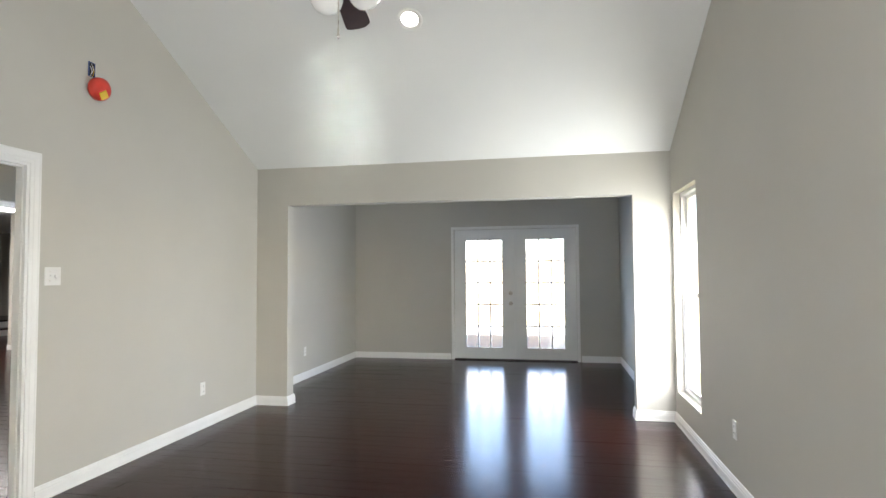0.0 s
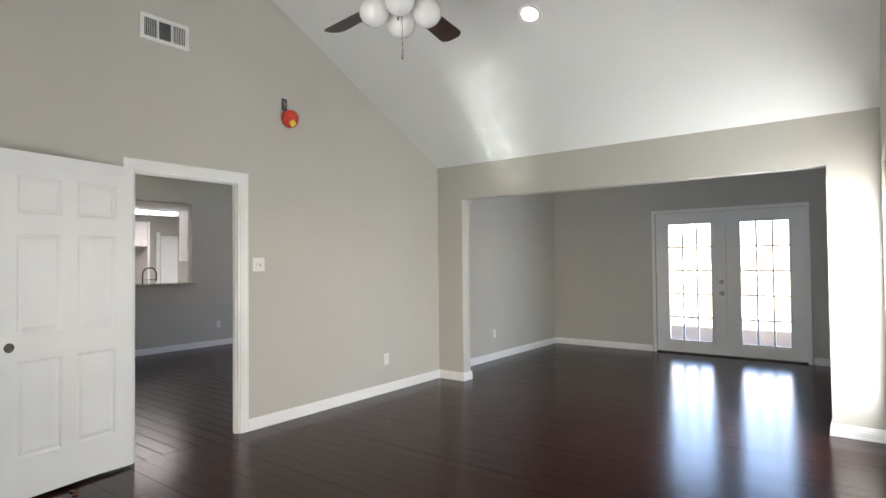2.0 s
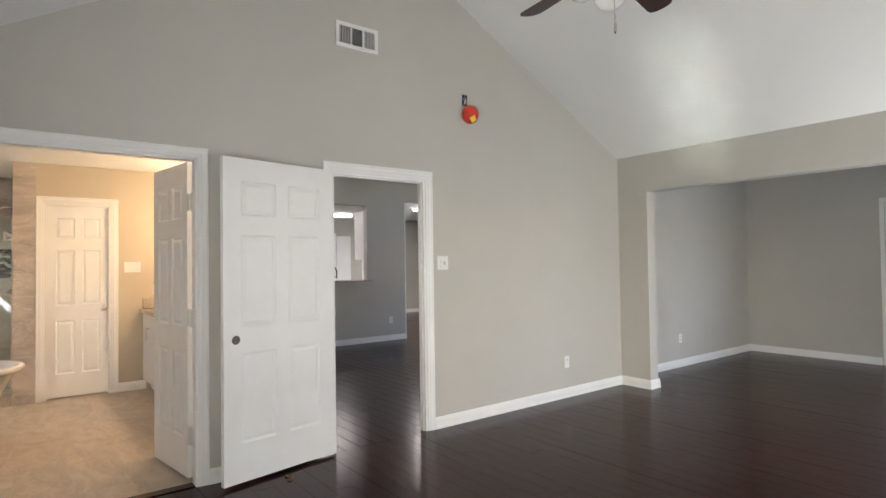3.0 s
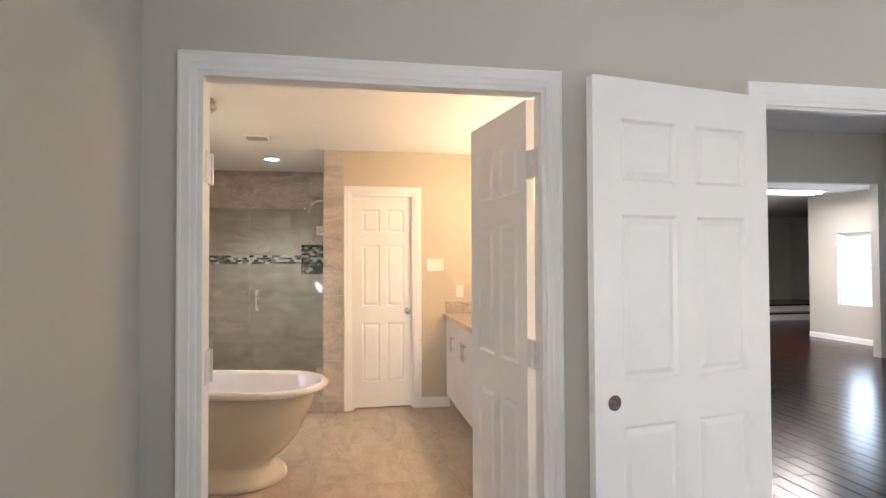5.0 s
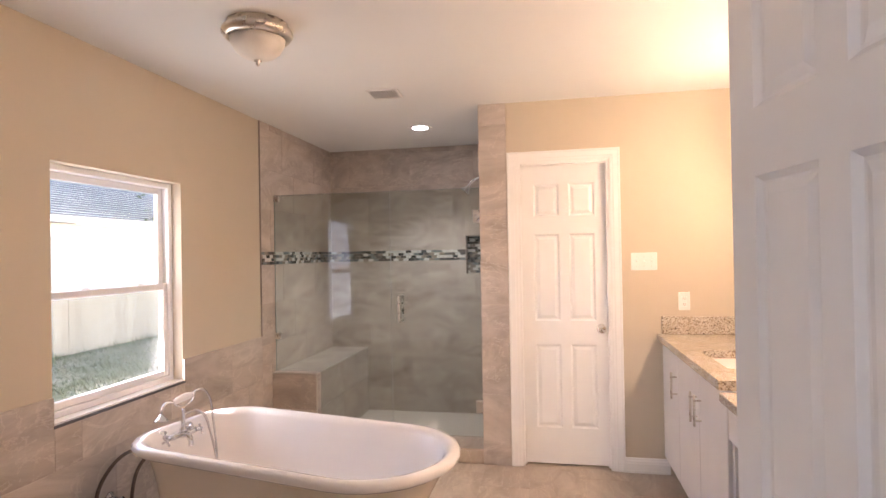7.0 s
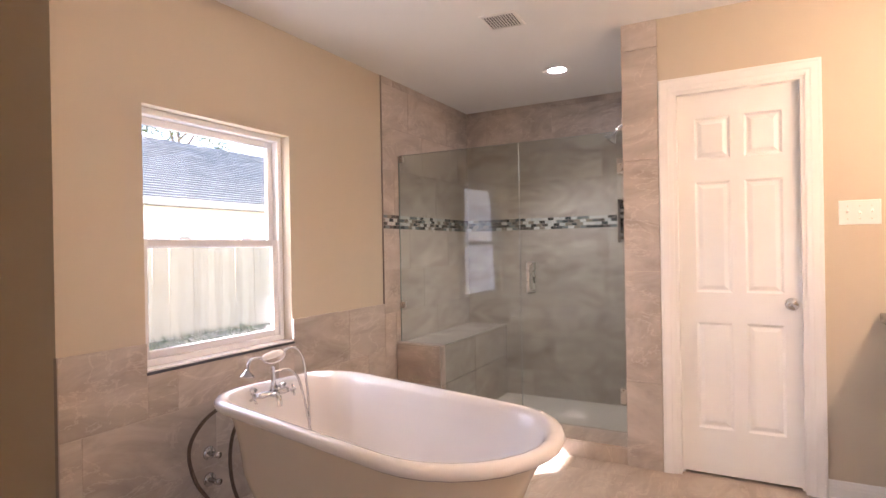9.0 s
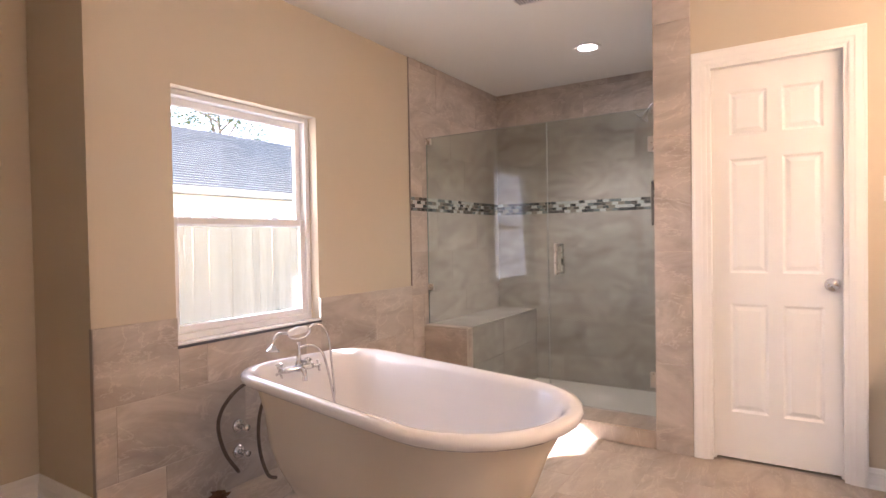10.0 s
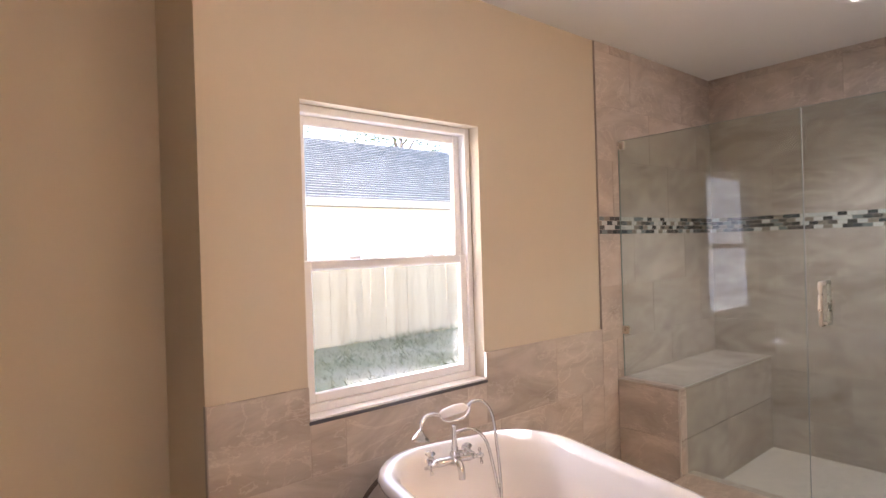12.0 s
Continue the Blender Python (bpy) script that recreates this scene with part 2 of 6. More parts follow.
def join(bm, other, m=None):
    me = bpy.data.meshes.new("tmp")
    if m is not None:
        bmesh.ops.transform(other, matrix=m, verts=other.verts)
    other.to_mesh(me)
    other.free()
    bm.from_mesh(me)
    bpy.data.meshes.remove(me)
    return bm


def lathe(profile, steps=32, cap=True):
    """A turned body about z from (radius, height) pairs."""
    bm = bmesh.new()
    rings = []
    for r, z in profile:
        rings.append([bm.verts.new((r * math.cos(2 * math.pi * i / steps), r * math.sin(2 * math.pi * i / steps), z)) for i in range(steps)])
    for a, b in zip(rings, rings[1:]):
        for i in range(steps):
            j = (i + 1) % steps
            bm.faces.new((a[i], a[j], b[j], b[i]))
    if cap:
        bm.faces.new(rings[0][::-1])
        bm.faces.new(rings[-1])
    bmesh.ops.recalc_face_normals(bm, faces=bm.faces)
    return bm


def tube(points, radius, steps=10):
    """A round bar along a line of points."""
    bm = bmesh.new()
    pts = [Vector(p) for p in points]
    rings = []
    up = Vector((0, 0, 1))
    for i, p in enumerate(pts):
        d = (pts[min(i + 1, len(pts) - 1)] - pts[max(i - 1, 0)]).normalized()
        ref = up if abs(d.z) < 0.9 else Vector((1, 0, 0))
        if i:
            ref = side_before
        a = (ref - d * ref.dot(d)).normalized()
        side_before = a
        b = d.cross(a)
        r = radius[i] if isinstance(radius, (list, tuple)) else radius
        rings.append([bm.verts.new(p + r * (math.cos(2 * math.pi * k / steps) * a + math.sin(2 * math.pi * k / steps) * b)) for k in range(steps)])
    for a, b in zip(rings, rings[1:]):
        for k in range(steps):
            j = (k + 1) % steps
            bm.faces.new((a[k], a[j], b[j], b[k]))
    bm.faces.new(rings[0][::-1])
    bm.faces.new(rings[-1])
    bmesh.ops.recalc_face_normals(bm, faces=bm.faces)
    return bm


def bend(points, steps=6):
    """A smooth line (Catmull-Rom) through points."""
    p = [Vector(q) for q in points]
    p = [2 * p[0] - p[1], *p, 2 * p[-1] - p[-2]]
    out = []
    for i in range(1, len(p) - 2):
        for k in range(steps):
            t = k / steps
            out.append(0.5 * (2 * p[i] + (p[i + 1] - p[i - 1]) * t + (2 * p[i - 1] - 5 * p[i] + 4 * p[i + 1] - p[i + 2]) * t * t + (3 * p[i] - p[i - 1] - 3 * p[i + 1] + p[i + 2]) * t ** 3))
    out.append(p[-2])
    return out


def mesh_of(name, bm, material, smooth=False):
    me = bpy.data.meshes.new(name)
    bm.to_mesh(me)
    bm.free()
    me.materials.append(material)
    if smooth:
        for f in me.polygons:
            f.use_smooth = True
    return me


def part(name, bm, material, parent, label="", smooth=False):
    ob = new(name, mesh_of(name, bm, material, smooth))
    ob.parent = parent
    return tagged(ob, label)


def solid(name, bm, material, label, category, kind="", group="", smooth=False, at=None):
    ob = tagged(new(name, mesh_of(name, bm, material, smooth)), label, category, group, kind)
    if at is not None:
        ob.matrix_basis = at
    return ob


def thing(name, m, label, category, group="", kind=""):
    ob = new(name)
    ob.empty_display_size = 0.1
    ob.matrix_basis = m
    return tagged(ob, label, category, group, kind)


def wall(name, boxes, material, label):
    bm = bmesh.new()
    for b in boxes:
        box(*b, bm=bm)
    return solid(name, bm, material, label, "wall", "structure")

# ---------------------------------------------------------------- shell of the living room
XW, XE, YS, YH, YB = -3.10, 1.09, -0.285, 5.547, 8.88     # west, east, south, header and garden walls
RIDGE_Y, EAVE, RIDGE = 2.50, 2.50, 4.035
HEAD = 0.14                                             # thickness of the header wall
D1 = (2.05, 2.89, 2.055)                                # dining doorway
D2 = (-0.108, 1.127, 2.057)                               # bathroom doorway
BW = -3.175                                              # bathroom side of the shared wall
BX = -3.20                                              # sunroom west wall

wall("wall_west", [(BW, XW, YS - 0.12, D2[0], 0, 4.1), (BW, XW, D2[0], D2[1], D2[2], 4.1), (BW, XW, D2[1], D1[0], 0, 4.1),
                   (BW, XW, D1[0], D1[1], D1[2], 4.1), (BW, XW, D1[1], YH + HEAD, 0, 4.1)], WALL, "greige painted gable wall with two doorways")
W1 = (4.655, 5.46, 0.29, 2.085)                          # east window
wall("wall_east", [(XE, XE + 0.15, YS - 0.12, W1[0], 0, 4.1), (XE, XE + 0.15, W1[0], W1[1], 0, W1[2]), (XE, XE + 0.15, W1[0], W1[1], W1[3], 4.1),
                   (XE, XE + 0.15, W1[1], YH + HEAD, 0, 4.1)], WALL, "greige painted gable wall with a tall window")
# the doorway is unseen, added to bring light in from the south
wall("wall_south", [(XW - 0.12, -0.42, YS - 0.15, YS, 0, 2.7), (0.52, XE + 0.15, YS - 0.15, YS, 0, 2.7), (-0.42, 0.52, YS - 0.15, YS, 2.07, 2.7)], WALL, "greige painted wall with an unseen doorway added for light")
JL, JR, JT = -2.745, 0.748, 2.101
wall("wall_header", [(XW, JL, YH, YH + HEAD, 0, 2.9), (JL, JR, YH, YH + HEAD, JT, 2.9), (JR, XE, YH, YH + HEAD, 0, 2.9)], WALL, "greige wall with a wide cased-free opening")
FD = (-1.538, 0.368, 2.063)                              # garden door opening
wall("wall_garden", [(BX - 0.12, FD[0], YB, YB + 0.15, 0, 2.8), (FD[0], FD[1], YB, YB + 0.15, FD[2], 2.8), (FD[1], 1.15, YB, YB + 0.15, 0, 2.8)], WALL, "greige wall round the double garden doors")
wall("wall_sunroom_west", [(BX - 0.12, BX, YH + HEAD, YB, 0, 2.8)], WALL, "greige painted sunroom wall")
wall("wall_sunroom_east", [(1.01, 1.13, YH + HEAD, YB, 0, 2.8)], WALL, "greige painted sunroom wall")


def slope_panel(name, y0, z0, y1, z1, x0, x1, label):
    bm = bmesh.new()
    t = 0.12
    vs = [bm.verts.new(c) for c in ((x0, y0, z0), (x1, y0, z0), (x1, y1, z1), (x0, y1, z1), (x0, y0, z0 + t), (x1, y0, z0 + t), (x1, y1, z1 + t), (x0, y1, z1 + t))]
    for f in ((0, 3, 2, 1), (4, 5, 6, 7), (0, 1, 5, 4), (1, 2, 6, 5), (2, 3, 7, 6), (3, 0, 4, 7)):
        bm.faces.new([vs[i] for i in f])
    return solid(name, bm, CEIL, label, "ceiling", "structure")


slope_panel("ceiling_north", YH + HEAD, EAVE - 0.504 * HEAD, RIDGE_Y, RIDGE, XW - 0.1, XE + 0.1, "white sloping vaulted ceiling")
slope_panel("ceiling_south", YS - 0.15, 2.40 - 0.589 * 0.15, RIDGE_Y, RIDGE, XW - 0.1, XE + 0.1, "white sloping vaulted ceiling")
solid("ceiling_sunroom", box(BX - 0.12, 1.15, YH + HEAD, YB + 0.15, 2.62, 2.74), CEIL, "white flat sunroom ceiling", "ceiling", "structure")


def baseboard(name, x0, y0, x1, y1, nx, ny, h=0.095, label="white moulded baseboard"):
    """A run of baseboard along a wall; (nx, ny) points into the room."""
    t = 0.019
    L = math.hypot(x1 - x0, y1 - y0)
    prof = [(0, 0), (t, 0), (t, h * 0.12), (t * 0.84, h * 0.2), (t * 0.84, h * 0.62), (t * 0.68, h * 0.66), (t * 0.68, h * 0.78), (t * 0.48, h * 0.84), (t * 0.38, h * 0.96), (t * 0.2, h), (0, h)]
    bm = bmesh.new()
    d = Vector(((x1 - x0) / L, (y1 - y0) / L, 0))
    ends = []
    for s in (0, L):
        ends.append([bm.verts.new(Vector((x0, y0, 0)) + d * s + Vector((nx * a, ny * a, b))) for a, b in prof])
    k = len(prof)
    for i in range(k):
        j = (i + 1) % k
        bm.faces.new((ends[0][i], ends[0][j], ends[1][j], ends[1][i]))
    bm.faces.new(ends[0][::-1])
    bm.faces.new(ends[1])
    bmesh.ops.recalc_face_normals(bm, faces=bm.faces)
    return solid(name, bm, TRIM, label, "baseboard", "structure")


for run in ((XW, D1[1] + 0.075, XW, YH, 1, 0), (XW, D2[1] + 0.061, XW, D1[0] - 0.075, 1, 0), (XW, YS, XW, D2[0] - 0.061, 1, 0), (XW, YH, JL, YH, 0, -1),
            (JL, YH - 0.019, JL, YH + HEAD + 0.019, 1, 0), (BX, YH + HEAD, JL, YH + HEAD, 0, 1), (BX, YH + HEAD, BX, YB, 1, 0), (BX, YB, FD[0] - 0.06, YB, 0, -1),
            (FD[1] + 0.06, YB, 1.01, YB, 0, -1), (1.01, YH + HEAD, 1.01, YB, -1, 0), (JR, YH - 0.019, JR, YH + HEAD + 0.019, -1, 0), (JR, YH, XE, YH, 0, -1), (JR, YH + HEAD, 1.01, YH + HEAD, 0, 1),
            (XE, YS, XE, YH, -1, 0), (XW, YS, -0.49, YS, 0, 1), (0.59, YS, XE, YS, 0, 1)):
    baseboard("baseboard", *run)


def casing(name, axis, face, a0, a1, top, out, w=0.075, label="white moulded door casing"):
    """Door casing on a wall face: axis 'x' is a wall of constant x. out is the way into the room."""
    prof = [(0, 0), (0.009, 0), (0.011, w * 0.12), (0.0115, w * 0.3), (0.014, w * 0.38), (0.0145, w * 0.78), (0.0165, w * 0.84), (0.0165, w * 0.96), (0.0145, w), (0, w)]
    bm = bmesh.new()
    def put(depth, a, z):
        return bm.verts.new((face + out * depth, a, z) if axis == "x" else (a, face + out * depth, z))
    stations = [lambda q: (a0 - q, 0.0), lambda q: (a0 - q, top + q), lambda q: (a1 + q, top + q), lambda q: (a1 + q, 0.0)]
    rings = [[put(d, *st(q)) for d, q in prof] for st in stations]
    k = len(prof)
    for a, b in zip(rings, rings[1:]):
        for i in range(k):
            j = (i + 1) % k
            bm.faces.new((a[i], a[j], b[j], b[i]))
    bm.faces.new(rings[0][::-1])
    bm.faces.new(rings[-1])
    bmesh.ops.recalc_face_normals(bm, faces=bm.faces)
    return solid(name, bm, TRIM, label, "door casing", "structure")


def jamb(name, axis, f0, f1, a0, a1, top, label="white painted door jamb", stop=True):
    """Lining of a doorway with its stop, between the two wall faces f0 < f1."""
    bm = bmesh.new()
    t, mid = 0.018, (f0 + f1) / 2
    def b(p0, p1, q0, q1, z0, z1):
        if axis == "x":
            box(p0, p1, q0, q1, z0, z1, bm=bm)
        else:
            box(q0, q1, p0, p1, z0, z1, bm=bm)
    b(f0 - 0.002, f1 + 0.002, a0, a0 + t, 0, top)
    b(f0 - 0.002, f1 + 0.002, a1 - t, a1, 0, top)
    b(f0 - 0.002, f1 + 0.002, a0 + t, a1 - t, top - t, top)
    if stop:
        b(mid - 0.018, mid + 0.018, a0 + t, a0 + t + 0.011, 0, top - t)
        b(mid - 0.018, mid + 0.018, a1 - t - 0.011, a1 - t, 0, top - t)
    if stop:
        b(mid - 0.018, mid + 0.018, a0 + t + 0.011, a1 - t - 0.011, top - t - 0.011, top - t)
    return solid(name, bm, TRIM, label, "door jamb", "structure")


casing("trim_dining", "x", XW, D1[0], D1[1], D1[2], 1, 0.07)
casing("trim_dining", "x", BW, D1[0], D1[1], D1[2], -1, 0.07)
jamb("jamb_dining", "x", BW, XW, D1[0], D1[1], D1[2])
casing("trim_bath", "x", XW, D2[0], D2[1], D2[2], 1, 0.061)
casing("trim_bath", "x", BW, D2[0], D2[1], D2[2], -1, 0.061)
jamb("jamb_bath", "x", BW, XW, D2[0], D2[1], D2[2], stop=False)
# lining of the added south doorway, out of view
casing("trim_entrance", "y", YS, -0.42, 0.52, 2.07, 1, 0.07)
jamb("jamb_entrance", "y", YS - 0.15, YS, -0.42, 0.52, 2.07)
casing("trim_garden", "y", YB, FD[0], FD[1], FD[2], -1, 0.045)


# ---------------------------------------------------------------- bathroom shell
C, SB, WS, NK, BN, BCEIL = -6.446, -7.802, -1.452, -1.93, 1.90, 2.454   # closet wall, shower back, window wall, nook, vanity wall, ceiling
SN = 0.19                                                              # shower north wall
NX = -4.34                                                             # corner of the nook
BWIN = (-5.555, -4.69, 0.722, 1.873)                                   # bathroom window
CD = (0.451, 1.046, 2.045)                                              # closet door opening

wall("wall_window", [(SB - 0.12, BWIN[0], WS - 0.15, WS, 0, BCEIL), (BWIN[0], BWIN[1], WS - 0.15, WS, 0, BWIN[2]), (BWIN[0], BWIN[1], WS - 0.15, WS, BWIN[3], BCEIL),
                     (BWIN[1], NX, WS - 0.15, WS, 0, BCEIL), (NX - 0.15, NX, NK - 0.12, WS - 0.15, 0, BCEIL)], BATH_WALL, "tan painted wall with a white sash window")
wall("wall_nook", [(NX, BW, NK - 0.12, NK, 0, BCEIL)], BATH_WALL, "tan painted wall of the recess")
wall("wall_bath_east", [(BW, XW, NK - 0.12, YS - 0.15, 0, BCEIL)], BATH_WALL, "tan painted wall")
wall("wall_bath_east_lining", [(BW - 0.012, BW, NK, D2[0] - 0.07, 0, BCEIL), (BW - 0.012, BW, D2[1] + 0.07, BN, 0, BCEIL), (BW - 0.012, BW, D2[0] - 0.07, D2[1] + 0.07, D2[2] + 0.07, BCEIL)], BATH_WALL, "tan painted bathroom side of the doorway wall")
wall("wall_closet", [(C - 0.12, C, SN + 0.01, CD[0], 0, BCEIL), (C - 0.12, C, CD[0], CD[1], CD[2], BCEIL), (C - 0.12, C, CD[1], BN, 0, BCEIL)], BATH_WALL, "tan painted wall with a closet door")
wall("wall_vanity", [(C - 0.12, BW - 0.001, BN, BN + 0.12, 0, 3.2)], BATH_WALL, "tan painted wall behind the vanity")
wall("wall_shower_back", [(SB - 0.15, SB - 0.002, WS, SN, -0.12, 1.25), (SB - 0.15, SB - 0.002, WS, SN, 1.605, BCEIL), (SB - 0.15, SB - 0.002, WS, -0.115, 1.25, 1.605), (SB - 0.15, SB - 0.1, -0.115, SN, 1.25, 1.605)], GROUT, "grouted backing of the tiled shower wall")
wall("wall_shower_north", [(SB - 0.15, C - 0.12, SN + 0.002, SN + 0.12, -0.12, BCEIL)], GROUT, "grouted backing of the tiled shower wall")
wall("wall_closet_back", [(C - 0.8, C - 0.75, SN + 0.12, BN, 0, BCEIL)], WALL, "plain closet wall")
solid("ceiling_bath", box(SB - 0.15, BW, NK - 0.12, BN + 0.12, BCEIL, BCEIL + 0.1), CEIL, "white flat bathroom ceiling", "ceiling", "structure")
solid("floor_bath", box(-6.7, BW + 0.03, NK - 0.12, BN, -0.1, -0.0015), FLOOR_GROUT, "grout bed of the bathroom floor", "floor", "structure")
casing("trim_closet", "x", C, CD[0], CD[1], CD[2], 1, 0.07)
jamb("jamb_closet", "x", C - 0.12, C, CD[0], CD[1], CD[2])
baseboard("baseboard", C, CD[1] + 0.07, C, 1.39, 1, 0)
baseboard("baseboard", NX, NK, BW, NK, 0, 1, 0.19)
baseboard("baseboard", NX, NK, NX, WS, 1, 0, 0.19)

# ---------------------------------------------------------------- dining room and hall beyond the door
DX, DY = -7.83, 5.83
PT = (2.9, 5.05, 1.055, 2.37)                           # pass-through to the kitchen
HO = (DY, 7.9, 2.48)                                    # opening to the hall
wall("wall_dining_west", [(DX - 0.12, DX, BN + 0.12, PT[0], 0, 3.2), (DX - 0.12, DX, PT[0], PT[1], 0, PT[2]), (DX - 0.12, DX, PT[0], PT[1], PT[3], 3.2), (DX - 0.12, DX, PT[1], HO[0], 0, 3.2),
                          (DX - 0.12, DX, HO[0], HO[1], HO[2], 3.2), (DX - 0.12, DX, HO[1], 8.8, 0, 3.2)], WALL, "greige wall with a pass-through and a wide hall opening")
DW = (-6.2, -5.0, 0.6, 1.9)                           # dining window, unseen, added as a daylight source
wall("wall_dining_north", [(DX, DW[0], 8.0, 8.12, 0, 3.2), (DW[0], DW[1], 8.0, 8.12, 0, DW[2]), (DW[0], DW[1], 8.0, 8.12, DW[3], 3.2), (DW[1], BX - 0.12, 8.0, 8.12, 0, 3.2)], WALL, "greige dining room wall with an added window out of view")
solid("ceiling_dining", box(DX - 0.12, BW, BN, 8.12, 3.2, 3.3), CEIL, "white dining room ceiling", "ceiling", "structure")
HW = (-9.40, -8.50, 0.63, 1.85)                         # hall window
wall("wall_hall_north", [(-10.0, HW[0], 8.8, 8.95, 0, 2.55), (HW[0], HW[1], 8.8, 8.95, 0, HW[2]), (HW[0], HW[1], 8.8, 8.95, HW[3], 2.55), (HW[1], DX, 8.8, 8.95, 0, 2.55)], WALL, "greige hall wall with a window")
wall("wall_hall_west", [(-12.27, -12.15, BN, 9.3, 0, 2.55)], WALL, "greige hall wall")
wall("wall_hall_end", [(-14.6, -14.5, 9.3, 12.6, 0, 2.55), (-14.5, -12.27, 9.2, 9.3, 0, 2.55)], WALL, "greige end wall behind the steps")
wall("wall_hall_far", [(-14.6, -10.0, 12.5, 12.6, 0, 2.55), (-10.12, -10.0, 8.95, 12.5, 0, 2.55)], WALL, "greige hall wall")
solid("ceiling_hall", box(-14.6, DX - 0.12, DY + 0.1, 12.6, 2.53, 2.63), CEIL, "white flat hall ceiling", "ceiling", "structure")
wall("wall_kitchen", [(-9.4, DX - 0.12, DY, DY + 0.1, 0, 2.53), (-12.15, DX - 0.12, BN, BN + 0.12, 0, 2.53)], TRIM, "white kitchen wall")
solid("ceiling_kitchen", box(-12.15, DX - 0.12, BN, DY + 0.12, 2.44, 2.60), CEIL, "white flat kitchen ceiling", "ceiling", "structure")
for run in ((DX, BN + 0.12, DX, DY, 1, 0), (DX - 0.12, DY, DX + 0.014, DY, 0, 1), (-12.15, DY + 0.1, -12.15, 9.3, 1, 0), (-10.0, 8.8, DX - 0.12, 8.8, 0, -1)):
    baseboard("baseboard", *run)
solid("floor", box(-14.6, 1.15, BN, 12.6, -0.12, -0.013, bm=box(BW + 0.03, 1.15, YS - 0.15, BN, -0.12, -0.013)), SUBFLOOR, "dark base under the plank floor", "floor", "structure")

# ---------------------------------------------------------------- doors
def panel_slab(w, h, t=0.035):
    """A six-panel door slab, hinge edge at x = 0, middle of the thickness at y = 0."""
    k = w / 0.8
    xs = [0, 0.115 * k, 0.355 * k, 0.445 * k, 0.685 * k, w]
    zs = [0, 0.24, 0.80, 0.96, 1.545, 1.665, 1.885, h]
    bm = bmesh.new()
    grids = []
    for y in (-t / 2, t / 2):
        grids.append([[bm.verts.new((x, y, z)) for z in zs] for x in xs])
    panels = []
    for g, flip in ((grids[0], False), (grids[1], True)):
        for i in range(5):
            for j in range(7):
                q = [g[i][j], g[i + 1][j], g[i + 1][j + 1], g[i][j + 1]]
                f = bm.faces.new(q[::-1] if flip else q)
                if i in (1, 3) and j in (1, 3, 5):
                    panels.append(f)
    a, b = grids
    for i in range(5):
        bm.faces.new((a[i][0], b[i][0], b[i + 1][0], a[i + 1][0]))
        bm.faces.new((a[i][7], a[i + 1][7], b[i + 1][7], b[i][7]))
    for j in range(7):
        bm.faces.new((a[0][j], a[0][j + 1], b[0][j + 1], b[0][j]))
        bm.faces.new((a[5][j], b[5][j], b[5][j + 1], a[5][j + 1]))
    bmesh.ops.recalc_face_normals(bm, faces=bm.faces)
    bmesh.ops.inset_individual(bm, faces=panels, thickness=0.006, depth=-0.004)
    bmesh.ops.inset_individual(bm, faces=panels, thickness=0.010, depth=-0.006)
    bmesh.ops.inset_individual(bm, faces=panels, thickness=0.008, depth=0.0)
    bmesh.ops.inset_individual(bm, faces=panels, thickness=0.026, depth=0.007)
    return bm


def turned(profile, at, towards, steps=24):
    """A turned body with its axis along towards, from at."""
    bm = lathe(profile, steps)
    q = Vector(towards).to_track_quat("Z", "Y").to_matrix().to_4x4()
    bmesh.ops.transform(bm, matrix=Matrix.Translation(at) @ q, verts=bm.verts)
    return bm


KNOB = [(0.032, 0), (0.032, 0.006), (0.026, 0.009), (0.012, 0.012), (0.011, 0.032), (0.02, 0.04), (0.027, 0.05), (0.027, 0.06), (0.02, 0.067), (0.006, 0.069)]


def hinge(parent, x, y, z, turn, name="hinge"):
    """A butt hinge: knuckle of five barrels and two screwed leaves."""
    bm = bmesh.new()
    for i in range(5):
        join(bm, lathe([(0.0065, 0.001), (0.0065, 0.0175)], 12), Matrix.Translation((0, 0, -0.045 + i * 0.0185)))
    ob = part(name, bm, STEEL, parent, "zinc butt hinge", smooth=False)
    for s in (-1, 1):
        leaf = box(0.004, 0.042, -0.0015, 0.0015, -0.045, 0.045, 0.001)
        for zz in (-0.03, 0.0, 0.03):
            join(leaf, turned([(0.0045, 0), (0.0045, 0.0018), (0.002, 0.002)], (0.025 + 0.006 * (zz == 0), 0.0015, zz), (0, 1, 0), 10))
            join(leaf, turned([(0.0045, 0), (0.0045, 0.0018), (0.002, 0.002)], (0.025 + 0.006 * (zz == 0), -0.0015, zz), (0, -1, 0), 10))
        bmesh.ops.transform(leaf, matrix=pose(0, 0, 0, 0, 0, turn if s > 0 else 180 + turn * 0.0), verts=leaf.verts)
        part("hinge_leaf", leaf, STEEL, ob)
    ob.matrix_basis = pose(x, y, z)
    return ob


# dining door, swung back against the wall
d1 = thing("door_dining", pose(-3.075, 2.032, 0.022, 0, 0, -79.4), "white six-panel door without knob, swung open to the wall", "door", kind="structure")
slab = panel_slab(0.825, 2.03)
part("slab", slab, DOOR, d1)
part("knob_hole", turned([(0.0275, 0), (0.0275, 0.0012)], (0.745, 0.0176, 0.888), (0, 1, 0), 28), plain("bored_wood", (0.12, 0.10, 0.08), 0.8, var=0.4, scale=60), d1, "empty bored knob hole")
